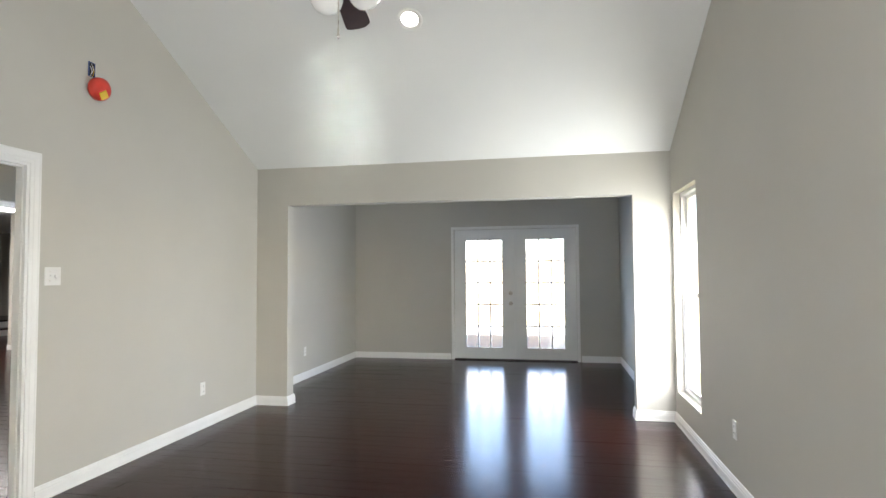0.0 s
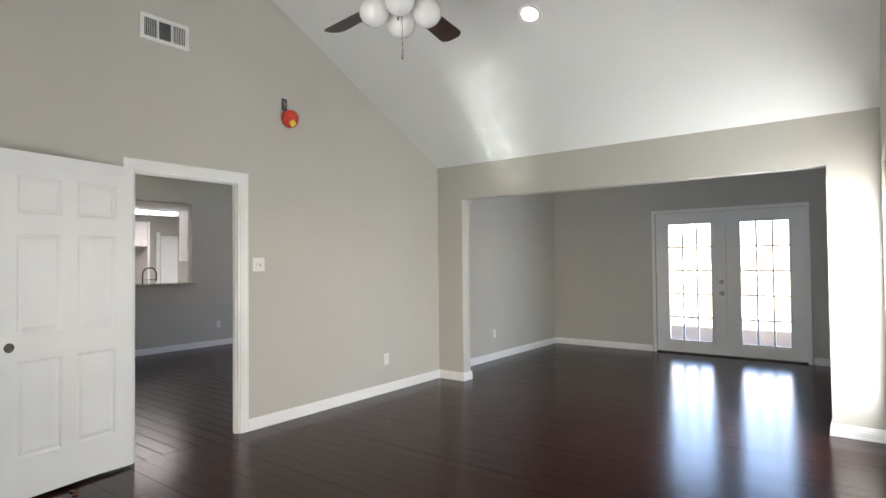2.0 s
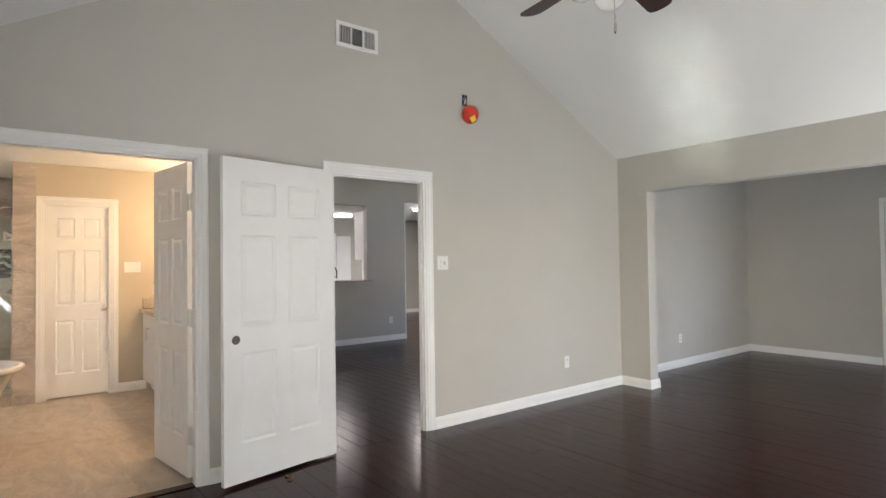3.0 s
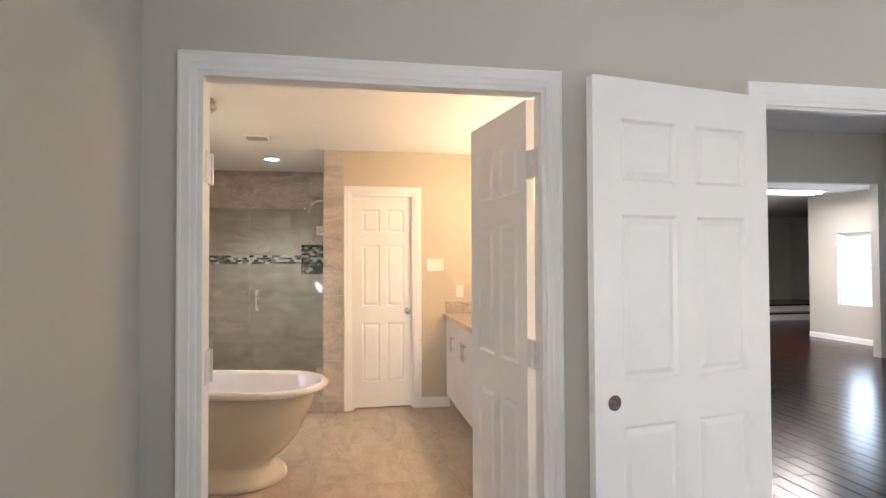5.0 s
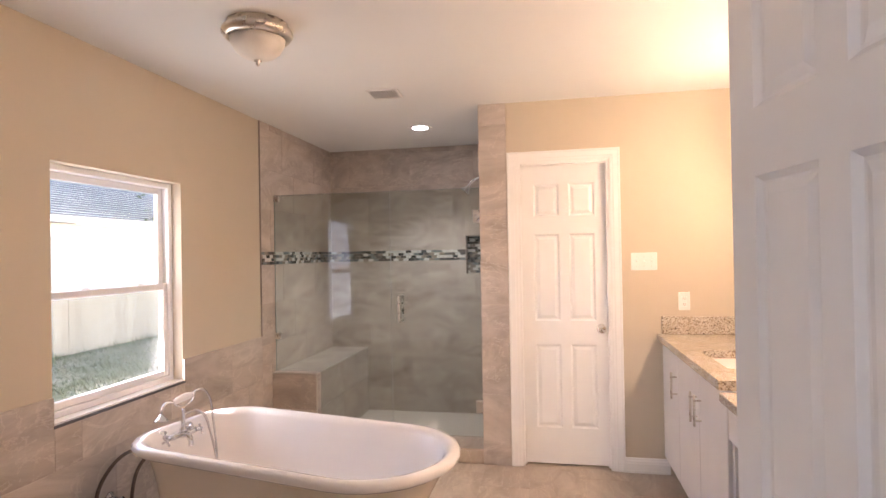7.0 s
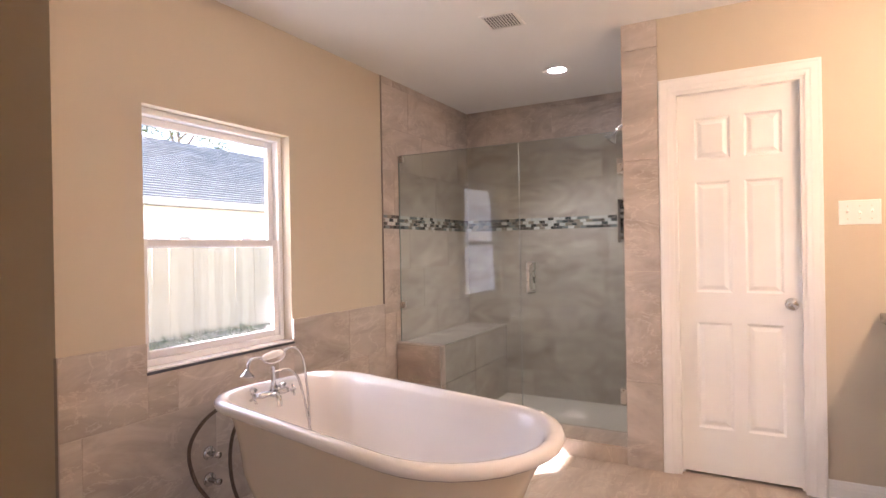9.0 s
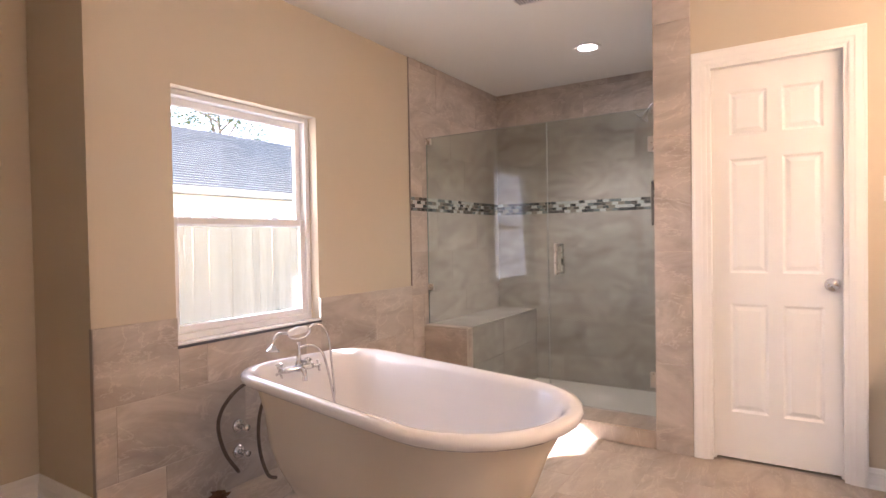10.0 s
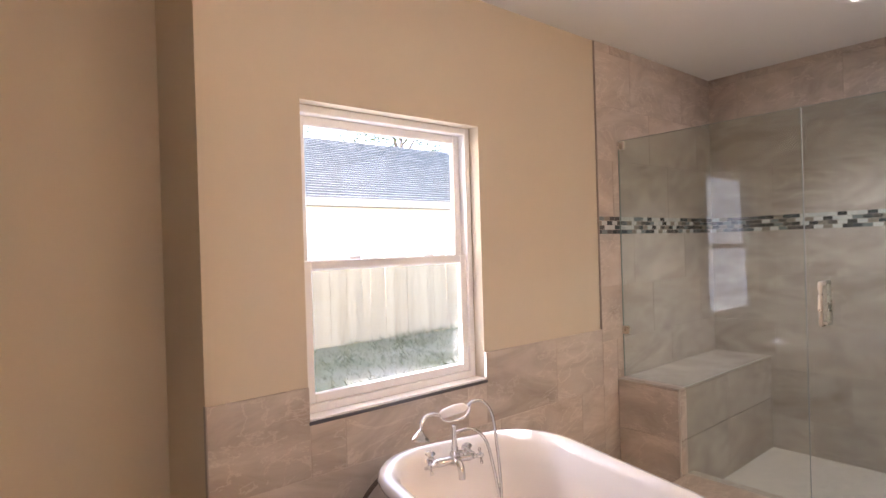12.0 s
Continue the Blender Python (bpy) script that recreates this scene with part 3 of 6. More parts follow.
part("hole_rim", lathe([(0.0275, 0), (0.0275, 0.002), (0.0295, 0.002), (0.0295, 0), (0.0275, 0)], 28, False), DOOR, d1).matrix_basis = Matrix.Translation((0.745, 0.0176, 0.888)) @ pose(0, 0, 0, -90)
part("latch_plate", box(0.8245, 0.8265, -0.012, 0.012, 0.858, 0.918, 0.0008), STEEL, d1, "zinc latch plate")
for hz in (0.25, 1.0, 1.78):
    hinge(d1, -0.006, -0.024, hz, 60)

# bathroom double door, hung clear of its jambs on painted butt hinges
HINGE_PAINT = plain("painted_hinge", (0.70, 0.70, 0.68), 0.4, 0.2, var=0.06, scale=30)


def plate_along(points, z, half=0.056, t=0.0025):
    """A thin upright plate along a line of (x, y), screwed in three places."""
    bm = bmesh.new()
    for (x0, y0), (x1, y1) in zip(points, points[1:]):
        w = math.hypot(x1 - x0, y1 - y0)
        b = box(0, w, -t / 2, t / 2, -half, half, 0.0008)
        join(bm, b, pose(x0, y0, z, 0, 0, math.degrees(math.atan2(y1 - y0, x1 - x0))))
    return bm


def long_hinge(door, knuckle, jamb_line, leaf_line, z):
    inv = door.matrix_basis.inverted()
    kx, ky = knuckle
    bm = bmesh.new()
    for i in range(5):
        join(bm, lathe([(0.005, 0.0), (0.0075, 0.0015), (0.0075, 0.0215), (0.005, 0.0228)], 14), Matrix.Translation((kx, ky, z - 0.057 + i * 0.0228)))
    kn = part("hinge", join(bmesh.new(), bm, inv), HINGE_PAINT, door, "white-painted butt hinge")
    for line in (jamb_line, leaf_line):
        pl = plate_along(line, z)
        (x0, y0), (x1, y1) = line[-2:]
        u = Vector((x1 - x0, y1 - y0, 0)).normalized()
        for side in (1, -1):
            nrm = Vector((-u.y, u.x, 0)) * side
            for zz, q in ((-0.04, 0.55), (0.0, 0.75), (0.04, 0.55)):
                join(pl, turned([(0.0045, 0.001), (0.0045, 0.0026), (0.002, 0.003)], Vector((x0, y0, z + zz)) + u * q * math.hypot(x1 - x0, y1 - y0), nrm, 10))
        part("hinge_leaf", join(bmesh.new(), pl, inv), HINGE_PAINT, kn)


d2 = thing("door_bath", pose(-3.234, 1.112, 0.02, 0, 0, 188.4), "white six-panel leaf standing open into the bathroom", "door", "bathroom door leaves", "structure")
part("slab", panel_slab(0.6, 2.03), DOOR, d2)
for hz in (0.29, 1.04, 1.785):
    long_hinge(d2, (-3.203, 1.103), [(-3.203, 1.105), (-3.175, 1.1072), (-3.137, 1.1072)], [(-3.203, 1.099), (-3.2305, 1.095), (-3.2325, 1.128)], hz)
d3 = thing("door_bath", pose(-3.239, -0.105, 0.012, 0, 0, 266), "white six-panel leaf folded back against the wall", "door", "bathroom door leaves", "structure")
part("slab", panel_slab(0.56, 2.03), DOOR, d3)
for hz in (0.29, 1.04, 1.735):
    long_hinge(d3, (-3.202, -0.085), [(-3.202, -0.086), (-3.175, -0.0882), (-3.137, -0.0882)], [(-3.202, -0.09), (-3.221, -0.1022), (-3.255, -0.1035)], hz)

# closet door
d4 = thing("door_closet", pose(C - 0.06, CD[0] + 0.02, 0.014, 0, 0, 90), "closed white six-panel closet door", "door", kind="structure")
part("slab", panel_slab(0.563, 2.01), DOOR, d4)
part("door_knob", turned(KNOB, (0.513, -0.0175, 0.91), (0, -1, 0)), CHROME, d4, "polished nickel door knob", True)


# garden doors: two leaves of fifteen panes
def garden_leaf(x0, x1, knob_x):
    t0, t1 = YB + 0.03, YB + 0.075
    gx0, gx1, gz0, gz1 = x0 + 0.182, x1 - 0.182, 0.19, 1.895
    ob = thing("door_garden", pose((x0 + x1) / 2, YB + 0.05, 0.0), "white garden door leaf with fifteen glass panes", "door", "garden door leaves", "structure")
    inv = Matrix.Translation((-(x0 + x1) / 2, -(YB + 0.05), 0))
    bm = bmesh.new()
    for b in ((x0, gx0, t0, t1, 0.02, 2.06), (gx1, x1, t0, t1, 0.02, 2.06), (gx0, gx1, t0, t1, 0.02, gz0), (gx0, gx1, t0, t1, gz1, 2.06)):
        box(*b, bm=bm)
    bmesh.ops.transform(bm, matrix=inv, verts=bm.verts)
    part("leaf_frame", bm, DOOR, ob)
    rim = bmesh.new()
    for b in ((gx0 - 0.02, gx0 + 0.006, t0 - 0.01, t0 + 0.001, gz0 - 0.02, gz1 + 0.02), (gx1 - 0.006, gx1 + 0.02, t0 - 0.01, t0 + 0.001, gz0 - 0.02, gz1 + 0.02),
              (gx0 + 0.006, gx1 - 0.006, t0 - 0.01, t0 + 0.001, gz0 - 0.02, gz0 + 0.006), (gx0 + 0.006, gx1 - 0.006, t0 - 0.01, t0 + 0.001, gz1 - 0.006, gz1 + 0.02)):
        box(*b, 0.003, bm=rim)
    bmesh.ops.transform(rim, matrix=inv, verts=rim.verts)
    part("glazing_bead", rim, DOOR, ob)
    w, h = (gx1 - gx0) / 3, (gz1 - gz0) / 5
    for i in (1, 2):
        part("muntin", join(bmesh.new(), box(gx0 + i * w - 0.012, gx0 + i * w + 0.012, t0 + 0.006, t1 - 0.006, gz0, gz1, 0.003), inv), DOOR, ob)
    for j in (1, 2, 3, 4):
        part("muntin", join(bmesh.new(), box(gx0, gx1, t0 + 0.004, t1 - 0.004, gz0 + j * h - 0.012, gz0 + j * h + 0.012, 0.003), inv), DOOR, ob)
    for i in range(3):
        for j in range(5):
            p = part("pane", join(bmesh.new(), box(gx0 + i * w + 0.008, gx0 + (i + 1) * w - 0.008, t0 + 0.02, t0 + 0.024, gz0 + j * h + 0.008, gz0 + (j + 1) * h - 0.008), inv), GLASS, ob)
            p.visible_shadow = False
    if knob_x:
        part("door_knob", join(bmesh.new(), turned(KNOB, (knob_x, t0, 0.89), (0, -1, 0)), inv), NICKEL, ob, "nickel door knob", True)
        part("deadbolt", join(bmesh.new(), turned([(0.031, 0), (0.031, 0.012), (0.024, 0.018), (0.012, 0.018), (0.012, 0.03)], (knob_x, t0, 1.05), (0, -1, 0)), inv), NICKEL, ob, "nickel deadbolt", True)
    return ob


garden_leaf(-1.5365, -0.589, -0.643)
garden_leaf(-0.581, 0.3665, None)
strike = thing("strike_plate", pose(XW - 0.033, D1[1] - 0.018, 0.924), "small zinc strike plate in the dining door jamb", "strike plate")
part("plate", box(-0.012, 0.012, -0.002, 0, -0.03, 0.03, 0.0008), STEEL, strike)
part("latch_hole", box(-0.006, 0.006, -0.0028, -0.001, -0.012, 0.012), DARK, strike, "dark piece for the shade in the latch hole")
part_sill = solid("threshold", box(FD[0], FD[1], YB - 0.01, YB + 0.13, -0.012, 0.018, 0.004), plain("dark_bronze_sill", (0.05, 0.045, 0.04), 0.45, 0.6), "dark metal door threshold", "threshold", "structure")
solid("astragal", box(-0.592, -0.578, YB + 0.016, YB + 0.03, 0.03, 2.048, 0.002), DOOR, "white strip where the garden doors meet", "astragal", "structure")
solid("threshold", box(BW - 0.01, XW - 0.005, D2[0] + 0.018, D2[1] - 0.018, -0.012, 0.006, 0.003), PLANK, "dark wooden strip between plank and tile floors", "threshold", "structure")


# ---------------------------------------------------------------- windows
SCREEN = glass("insect_screen_mesh", (0.84, 0.83, 0.79), 0.5)


def sash_window(name, axis, face, out, a0, a1, z0, z1, zm, label, screen=False):
    """Single-hung vinyl window; out points outdoors, face is the inner side of the frame."""
    mid = (a0 + a1) / 2
    ob = thing(name, pose(face, mid, z0) if axis == "x" else pose(mid, face, z0), label, "window", kind="structure")
    def b(d0, d1, p0, p1, q0, q1, bev=0.003):
        d = sorted((out * d0, out * d1))
        return box(d[0], d[1], p0 - mid, p1 - mid, q0 - z0, q1 - z0, bev) if axis == "x" else box(p0 - mid, p1 - mid, d[0], d[1], q0 - z0, q1 - z0, bev)
    f = 0.03
    part("window_frame", b(0, 0.075, a0, a0 + f, z0, z1), VINYL, ob)
    part("window_frame", b(0, 0.075, a1 - f, a1, z0, z1), VINYL, ob)
    part("window_frame", b(0, 0.075, a0 + f, a1 - f, z1 - f, z1), VINYL, ob)
    part("window_frame", b(-0.004, 0.075, a0 + f, a1 - f, z0, z0 + f), VINYL, ob)
    for nm, d0, lo, hi in (("lower_sash", 0.012, z0 + f, zm + 0.02), ("upper_sash", 0.042, zm - 0.02, z1 - f)):
        r = 0.034
        bm = bmesh.new()
        for q in ((a0 + f, a0 + f + r, lo, hi), (a1 - f - r, a1 - f, lo, hi), (a0 + f + r, a1 - f - r, lo, lo + r), (a0 + f + r, a1 - f - r, hi - r, hi)):
            join(bm, b(d0, d0 + 0.028, *q))
        s = part(nm, bm, VINYL, ob)
        p = part("pane", b(d0 + 0.012, d0 + 0.015, a0 + f + r, a1 - f - r, lo + r, hi - r, 0), GLASS, s)
        p.visible_shadow = False
        if nm == "lower_sash" and screen:
            sc = part("insect_screen", b(0.06, 0.061, a0 + f + 0.01, a1 - f - 0.01, lo + 0.01, hi - 0.01, 0), SCREEN, ob, "fine grey insect screen")
            sc.visible_shadow = False
    for q in (0.3, 0.72):
        part("sash_lock", b(-0.004, 0.012, a0 + (a1 - a0) * q - 0.025, a0 + (a1 - a0) * q + 0.025, zm + 0.02, zm + 0.03, 0.002), VINYL, ob)
    return ob


sash_window("window_bath", "y", WS - 0.06, -1, BWIN[0], BWIN[1], BWIN[2] + 0.012, BWIN[3], 1.275, "white vinyl single-hung bathroom window", True)
sash_window("window_living", "x", XE + 0.06, 1, W1[0], W1[1], W1[2], W1[3], 1.17, "tall white vinyl sash window")
# added window out of view, carries the bluish dining room light
sash_window("window_dining_added", "y", 8.03, 1, DW[0], DW[1], DW[2], DW[3], 1.25, "white vinyl dining room window, unseen and added for light")
sash_window("window_hall", "y", 8.86, 1, HW[0], HW[1], HW[2], HW[3], 1.28, "white vinyl hall window")
solid("window_sill", box(BWIN[0], BWIN[1], WS - 0.062, WS + 0.004, BWIN[2], BWIN[2] + 0.012, 0.002), ENAMEL, "white stone window sill", "sill", "structure")
solid("trim", box(BWIN[0] - 0.004, BWIN[1] + 0.004, WS + 0.004, WS + 0.014, BWIN[2] - 0.008, BWIN[2] + 0.004, 0.001), plain("dark_edge_strip", (0.10, 0.10, 0.11), 0.4, 0.7), "thin metal edge strip under the window", "trim", "structure")
area_lamp("sky_fill_light", (-8.95, 9.03, 1.25), (-8.7, 7.0, 0.9), 0.85, 1.1, 3, (0.62, 0.83, 1.0))

# ---------------------------------------------------------------- plates on the walls
def plate(name, at, nrm, kind, label, category):
    """A switch or outlet plate at a wall, facing nrm (degrees about z from +x)."""
    gangs = 3 if kind == "switch3" else 2 if kind == "switch2" else 1
    w, h = 0.07 + 0.046 * (gangs - 1), 0.115
    ob = thing(name, pose(*at, 0, 0, nrm), label, category)
    part("cover_plate", box(0, 0.006, -w / 2, w / 2, -h / 2, h / 2, 0.002), PLASTIC, ob)
    if kind == "outlet":
        for s in (-0.02, 0.02):
            part("socket", box(0.005, 0.008, -0.0165, 0.0165, s - 0.014, s + 0.014, 0.003), PLASTIC, ob)
            bm = bmesh.new()
            for y in (-0.006, 0.006):
                box(0.0075, 0.0085, y - 0.001, y + 0.001, s - 0.002, s + 0.006, bm=bm)
            box(0.0075, 0.0085, -0.002, 0.002, s - 0.009, s - 0.005, bm=bm)
            part("slot", bm, DARK, ob, "dark pieces for the shade in the socket slots")
    else:
        for g in range(gangs):
            y = (g - (gangs - 1) / 2) * 0.046
            part("toggle_surround", box(0.005, 0.007, y - 0.006, y + 0.006, -0.014, 0.014), PLASTIC, ob)
            if kind == "switch2" and g == 1:
                part("dimmer_knob", turned([(0.017, 0), (0.016, 0.012), (0.013, 0.015), (0.003, 0.0155)], (0.006, y, 0), (1, 0, 0), 24), PLASTIC, ob, "round white dimmer knob", True)
                continue
            tg = box(-0.001, 0.016, -0.004, 0.004, -0.0045, 0.0045, 0.001)
            bmesh.ops.transform(tg, matrix=pose(0.006, y, 0.002, 0, -28 if g != 1 else 28), verts=tg.verts)
            part("toggle", tg, PLASTIC, ob)
            for z in (-0.03, 0.03):
                part("screw", turned([(0.003, 0), (0.003, 0.001)], (0.006, y, z), (1, 0, 0), 10), NICKEL, ob)
    return ob


plate("switch_plate", (XW, 3.064, 1.37), 0, "switch2", "white plate with a toggle and a dimmer knob", "light switch")
plate("outlet_plate", (XW, 4.624, 0.352), 0, "outlet", "white wall outlet above the baseboard", "outlet")
plate("outlet_plate", (XE, 3.86, 0.39), 180, "outlet", "white wall outlet below the tall window", "outlet")
plate("outlet_plate", (BX, 6.95, 0.36), 0, "outlet", "white wall outlet in the sunroom", "outlet")
plate("switch_plate", (C, 1.255, 1.366), 0, "switch3", "white three-gang switch plate beside the closet door", "light switch")
plate("outlet_plate", (C, 1.495, 1.108), 0, "outlet", "white wall outlet above the backsplash", "outlet")
plate("outlet_plate", (DX, 5.52, 0.36), 0, "outlet", "white wall outlet in the dining room", "outlet")

# air grille high on the gable wall
VY0, VY1, VZ0, VZ1 = 2.095, 2.452, 2.998, 3.186
vent = thing("air_grille", pose(XW, (VY0 + VY1) / 2, VZ0), "white metal wall air grille with three louvre sections", "vent")
vw, vh = VY1 - VY0, VZ1 - VZ0
bm = bmesh.new()
for b in ((0, 0.012, -vw / 2, -vw / 2 + 0.028, 0, vh), (0, 0.012, vw / 2 - 0.028, vw / 2, 0, vh), (0, 0.012, -vw / 2 + 0.028, vw / 2 - 0.028, 0, 0.028), (0, 0.012, -vw / 2 + 0.028, vw / 2 - 0.028, vh - 0.028, vh)):
    box(*b, bm=bm)
part("frame", bm, PLASTIC, vent)
part("backing", box(0.0005, 0.002, -vw / 2 + 0.028, vw / 2 - 0.028, 0.028, vh - 0.028), DARK, vent, "dark sheet for the shaded duct behind the louvres")
for k in (1, 2):
    y = -vw / 2 + 0.028 + k * (vw - 0.056) / 3
    part("divider", box(0.002, 0.011, y - 0.005, y + 0.005, 0.028, vh - 0.028), PLASTIC, vent)
sec = (vw - 0.056) / 3
for s in range(3):
    base = -vw / 2 + 0.028 + s * sec + 0.005
    if s == 1:
        for k in range(8):
            z = 0.038 + k * (vh - 0.076) / 7
            sl = box(-0.0045, 0.0045, base, base + sec - 0.01, -0.0008, 0.0008)
            bmesh.ops.transform(sl, matrix=pose(0.007, 0, z, 0, 25), verts=sl.verts)
            part("slat", sl, PLASTIC, vent)
    else:
        for k in range(7):
            y = base + 0.006 + k * (sec - 0.022) / 6
            sl = box(-0.0045, 0.0045, -0.0008, 0.0008, 0.028, vh - 0.028)
            bmesh.ops.transform(sl, matrix=pose(0.007, y, 0, 0, 0, 4 if s == 0 else -58), verts=sl.verts)
            part("slat", sl, PLASTIC, vent)

# alarm with its red dust cover, hanging below a blue junction box
jb = thing("junction_box", pose(XW, 3.332, 2.788), "open blue plastic junction box in the wall", "electrical box")
bm = bmesh.new()
for b in ((0, 0.006, -0.027, -0.023, -0.05, 0.05), (0, 0.006, 0.023, 0.027, -0.05, 0.05), (0, 0.006, -0.023, 0.023, -0.05, -0.046), (0, 0.006, -0.023, 0.023, 0.046, 0.05)):
    box(*b, bm=bm)
part("rim", bm, BLUE, jb)
part("inside", box(0.0005, 0.002, -0.023, 0.023, -0.046, 0.046), DARK, jb, "dark sheet for the shaded inside of the box")
for y, z0, z1, mt in ((-0.01, -0.045, 0.02, PLASTIC), (0.008, -0.045, 0.03, YELLOW), (0.0, -0.03, 0.04, PLASTIC)):
    part("wire", tube(bend([(0.003, y, z0), (0.009, y + 0.006, (z0 + z1) / 2), (0.004, y - 0.004, z1)], 5), 0.002, 6), mt, jb)
al = thing("smoke_alarm", pose(XW, 3.377, 2.668), "smoke alarm under a red plastic dust cover", "smoke alarm")
part("base", turned([(0.06, 0), (0.062, 0.008), (0.055, 0.014)], (0, 0, 0), (1, 0, 0), 32), PLASTIC, al)
part("dust_cover", turned([(0.066, 0.006), (0.078, 0.012), (0.08, 0.03), (0.076, 0.05), (0.062, 0.066), (0.04, 0.076), (0.015, 0.08)], (0, 0, 0), (1, -0.1, -0.15), 36), RED, al, "red plastic dust cover", True)
lb = box(0.07, 0.0815, -0.026, 0.026, -0.026, 0.026, 0.002)
bmesh.ops.transform(lb, matrix=pose(0, 0, -0.022, 40, 22, -6), verts=lb.verts)
part("label", lb, YELLOW, al, "yellow diamond label")

# recessed light in the slope
def can_light(at, tilt, label):
    ob = thing("recessed_light", at @ pose(0, 0, 0, tilt), label, "ceiling light")
    part("trim_ring", lathe([(0.062, -0.004), (0.092, -0.008), (0.095, 0.0), (0.062, 0.0)], 40, False), PLASTIC, ob)
    part("lens", lathe([(0.001, -0.003), (0.062, -0.003), (0.062, 0.0), (0.001, 0.0)], 40, False), GLOW_CAN, ob, "lit round lens")
    return ob


CAN_Y = 4.03
can_light(pose(-1.02, CAN_Y, EAVE + 0.504 * (YH - CAN_Y) - 0.001), -math.degrees(math.atan(0.504)), "lit round recessed light in the sloping ceiling")
can_light(pose(-6.997, -0.345, BCEIL - 0.001), 0, "lit round recessed light over the shower")
for at, w in (((-1.02, CAN_Y - 0.03, 3.2), 2.4), ((-6.997, -0.345, 2.40), 2.6)):
    d = bpy.data.lights.new("can_lamp", "SPOT")
    d.energy, d.color, d.spot_size, d.spot_blend, d.shadow_soft_size = w * 3, (1.0, 0.93, 0.82), radians(115), 0.7, 0.06
    new("can_lamp", d).matrix_world = look(at, Vector(at) - Vector((0, 0, 1)))

# ---------------------------------------------------------------- ceiling fan
FX, FY = -0.985, 2.50
fan = thing("ceiling_fan", pose(FX, FY, RIDGE - 0.125), "five-blade ceiling fan with mahogany blades and round glass shades", "ceiling fan")
part("canopy", turned([(0.07, 0), (0.07, 0.02), (0.05, 0.06), (0.02, 0.08)], (0, 0, 0.12), (0, 0, -1)), NICKEL, fan, "", True)
part("downrod", tube([(0, 0, 0.06), (0, 0, -0.90)], 0.012), NICKEL, fan)
part("motor", turned([(0.03, 0.88), (0.10, 0.90), (0.125, 0.95), (0.125, 1.03), (0.10, 1.07), (0.06, 1.09)], (0, 0, 0), (0, 0, -1)), NICKEL, fan, "brushed nickel motor housing", True)
part("light_hub", turned([(0.05, 1.085), (0.055, 1.10), (0.055, 1.14), (0.03, 1.16)], (0, 0, 0), (0, 0, -1)), NICKEL, fan, "", True)
for k in range(5):
    ang = 100 + 72 * k
    bl = bmesh.new()
    prof = [(0.17, 0.05), (0.21, 0.056), (0.40, 0.066), (0.60, 0.074)]
    edge = [*prof, (0.635, 0.07), (0.655, 0.045), (0.662, 0.0), (0.655, -0.04), (0.625, -0.066), (0.60, -0.072), *[(x, -y) for x, y in reversed(prof[:-1])]]
    top = [bl.verts.new((x, y, 0.003)) for x, y in edge]
    bot = [bl.verts.new((x, y, -0.003)) for x, y in edge]
    bl.faces.new(top)
    bl.faces.new(bot[::-1])
    for i in range(len(edge)):
        j = (i + 1) % len(edge)
        bl.faces.new((top[i], bot[i], bot[j], top[j]))
    bmesh.ops.recalc_face_normals(bl, faces=bl.faces)
    b = part("blade", bl, BLADE, fan, "dark mahogany blade")
    b.matrix_basis = pose(0, 0, -1.095, 0, 0, ang) @ pose(0, 0, 0, -13)
    arm = part("blade_arm", box(0.10, 0.21, -0.012, 0.012, -1.10, -1.09, 0.002), NICKEL, fan)
    arm.matrix_basis = pose(0, 0, 0, 0, 0, ang)
for k in range(4):
    ang = 40 + 90 * k
    arm = part("lamp_arm", tube(bend([(0.04, 0, -1.11), (0.08, 0, -1.10), (0.105, 0, -1.12)], 5), 0.008), NICKEL, fan)
    arm.matrix_basis = pose(0, 0, 0, 0, 0, ang)
    sh = part("glass_shade", lathe([(0.024, 0), (0.036, -0.008), (0.062, -0.03), (0.077, -0.062), (0.08, -0.09), (0.074, -0.12), (0.056, -0.146), (0.03, -0.161), (0.004, -0.165)], 28, False), SHADE, fan, "round milky glass shade", True)
    sh.matrix_basis = pose(0, 0, 0, 0, 0, ang) @ pose(0.10, 0, -1.11, 0, -28)
for dx, zz in ((0.012, -1.44), (-0.02, -1.22)):
    part("pull_chain", tube([(dx, 0, -1.15), (dx, 0, zz + 0.05)], 0.0026, 6), NICKEL, fan)
    part("chain_pull", lathe([(0.002, zz + 0.05), (0.007, zz + 0.04), (0.005, zz + 0.025), (0.009, zz + 0.01), (0.003, zz - 0.005)], 12), NICKEL, fan, "turned metal chain pull", True).location = (dx, 0, 0)

# ---------------------------------------------------------------- bathtub
def tub_outline(half, y0, y1, r, n=14):
    """Plan of the tub: square-cornered tap end at y0, round foot end at y1, at the middle line x = 0."""
    pts = []
    for i in range(n + 1):
        a = math.pi * i / n
        pts.append((half * math.cos(a), y1 - half + half * math.sin(a)))
    r = min(r, half - 0.001)
    for i in range(7):
        a = math.pi + math.pi / 2 * i / 6
        pts.append((-half + r + r * math.cos(a), y0 + r + r * math.sin(a)))
    for i in range(7):
        a = 1.5 * math.pi + math.pi / 2 * i / 6
        pts.append((half - r + r * math.cos(a), y0 + r + r * math.sin(a)))
    return pts


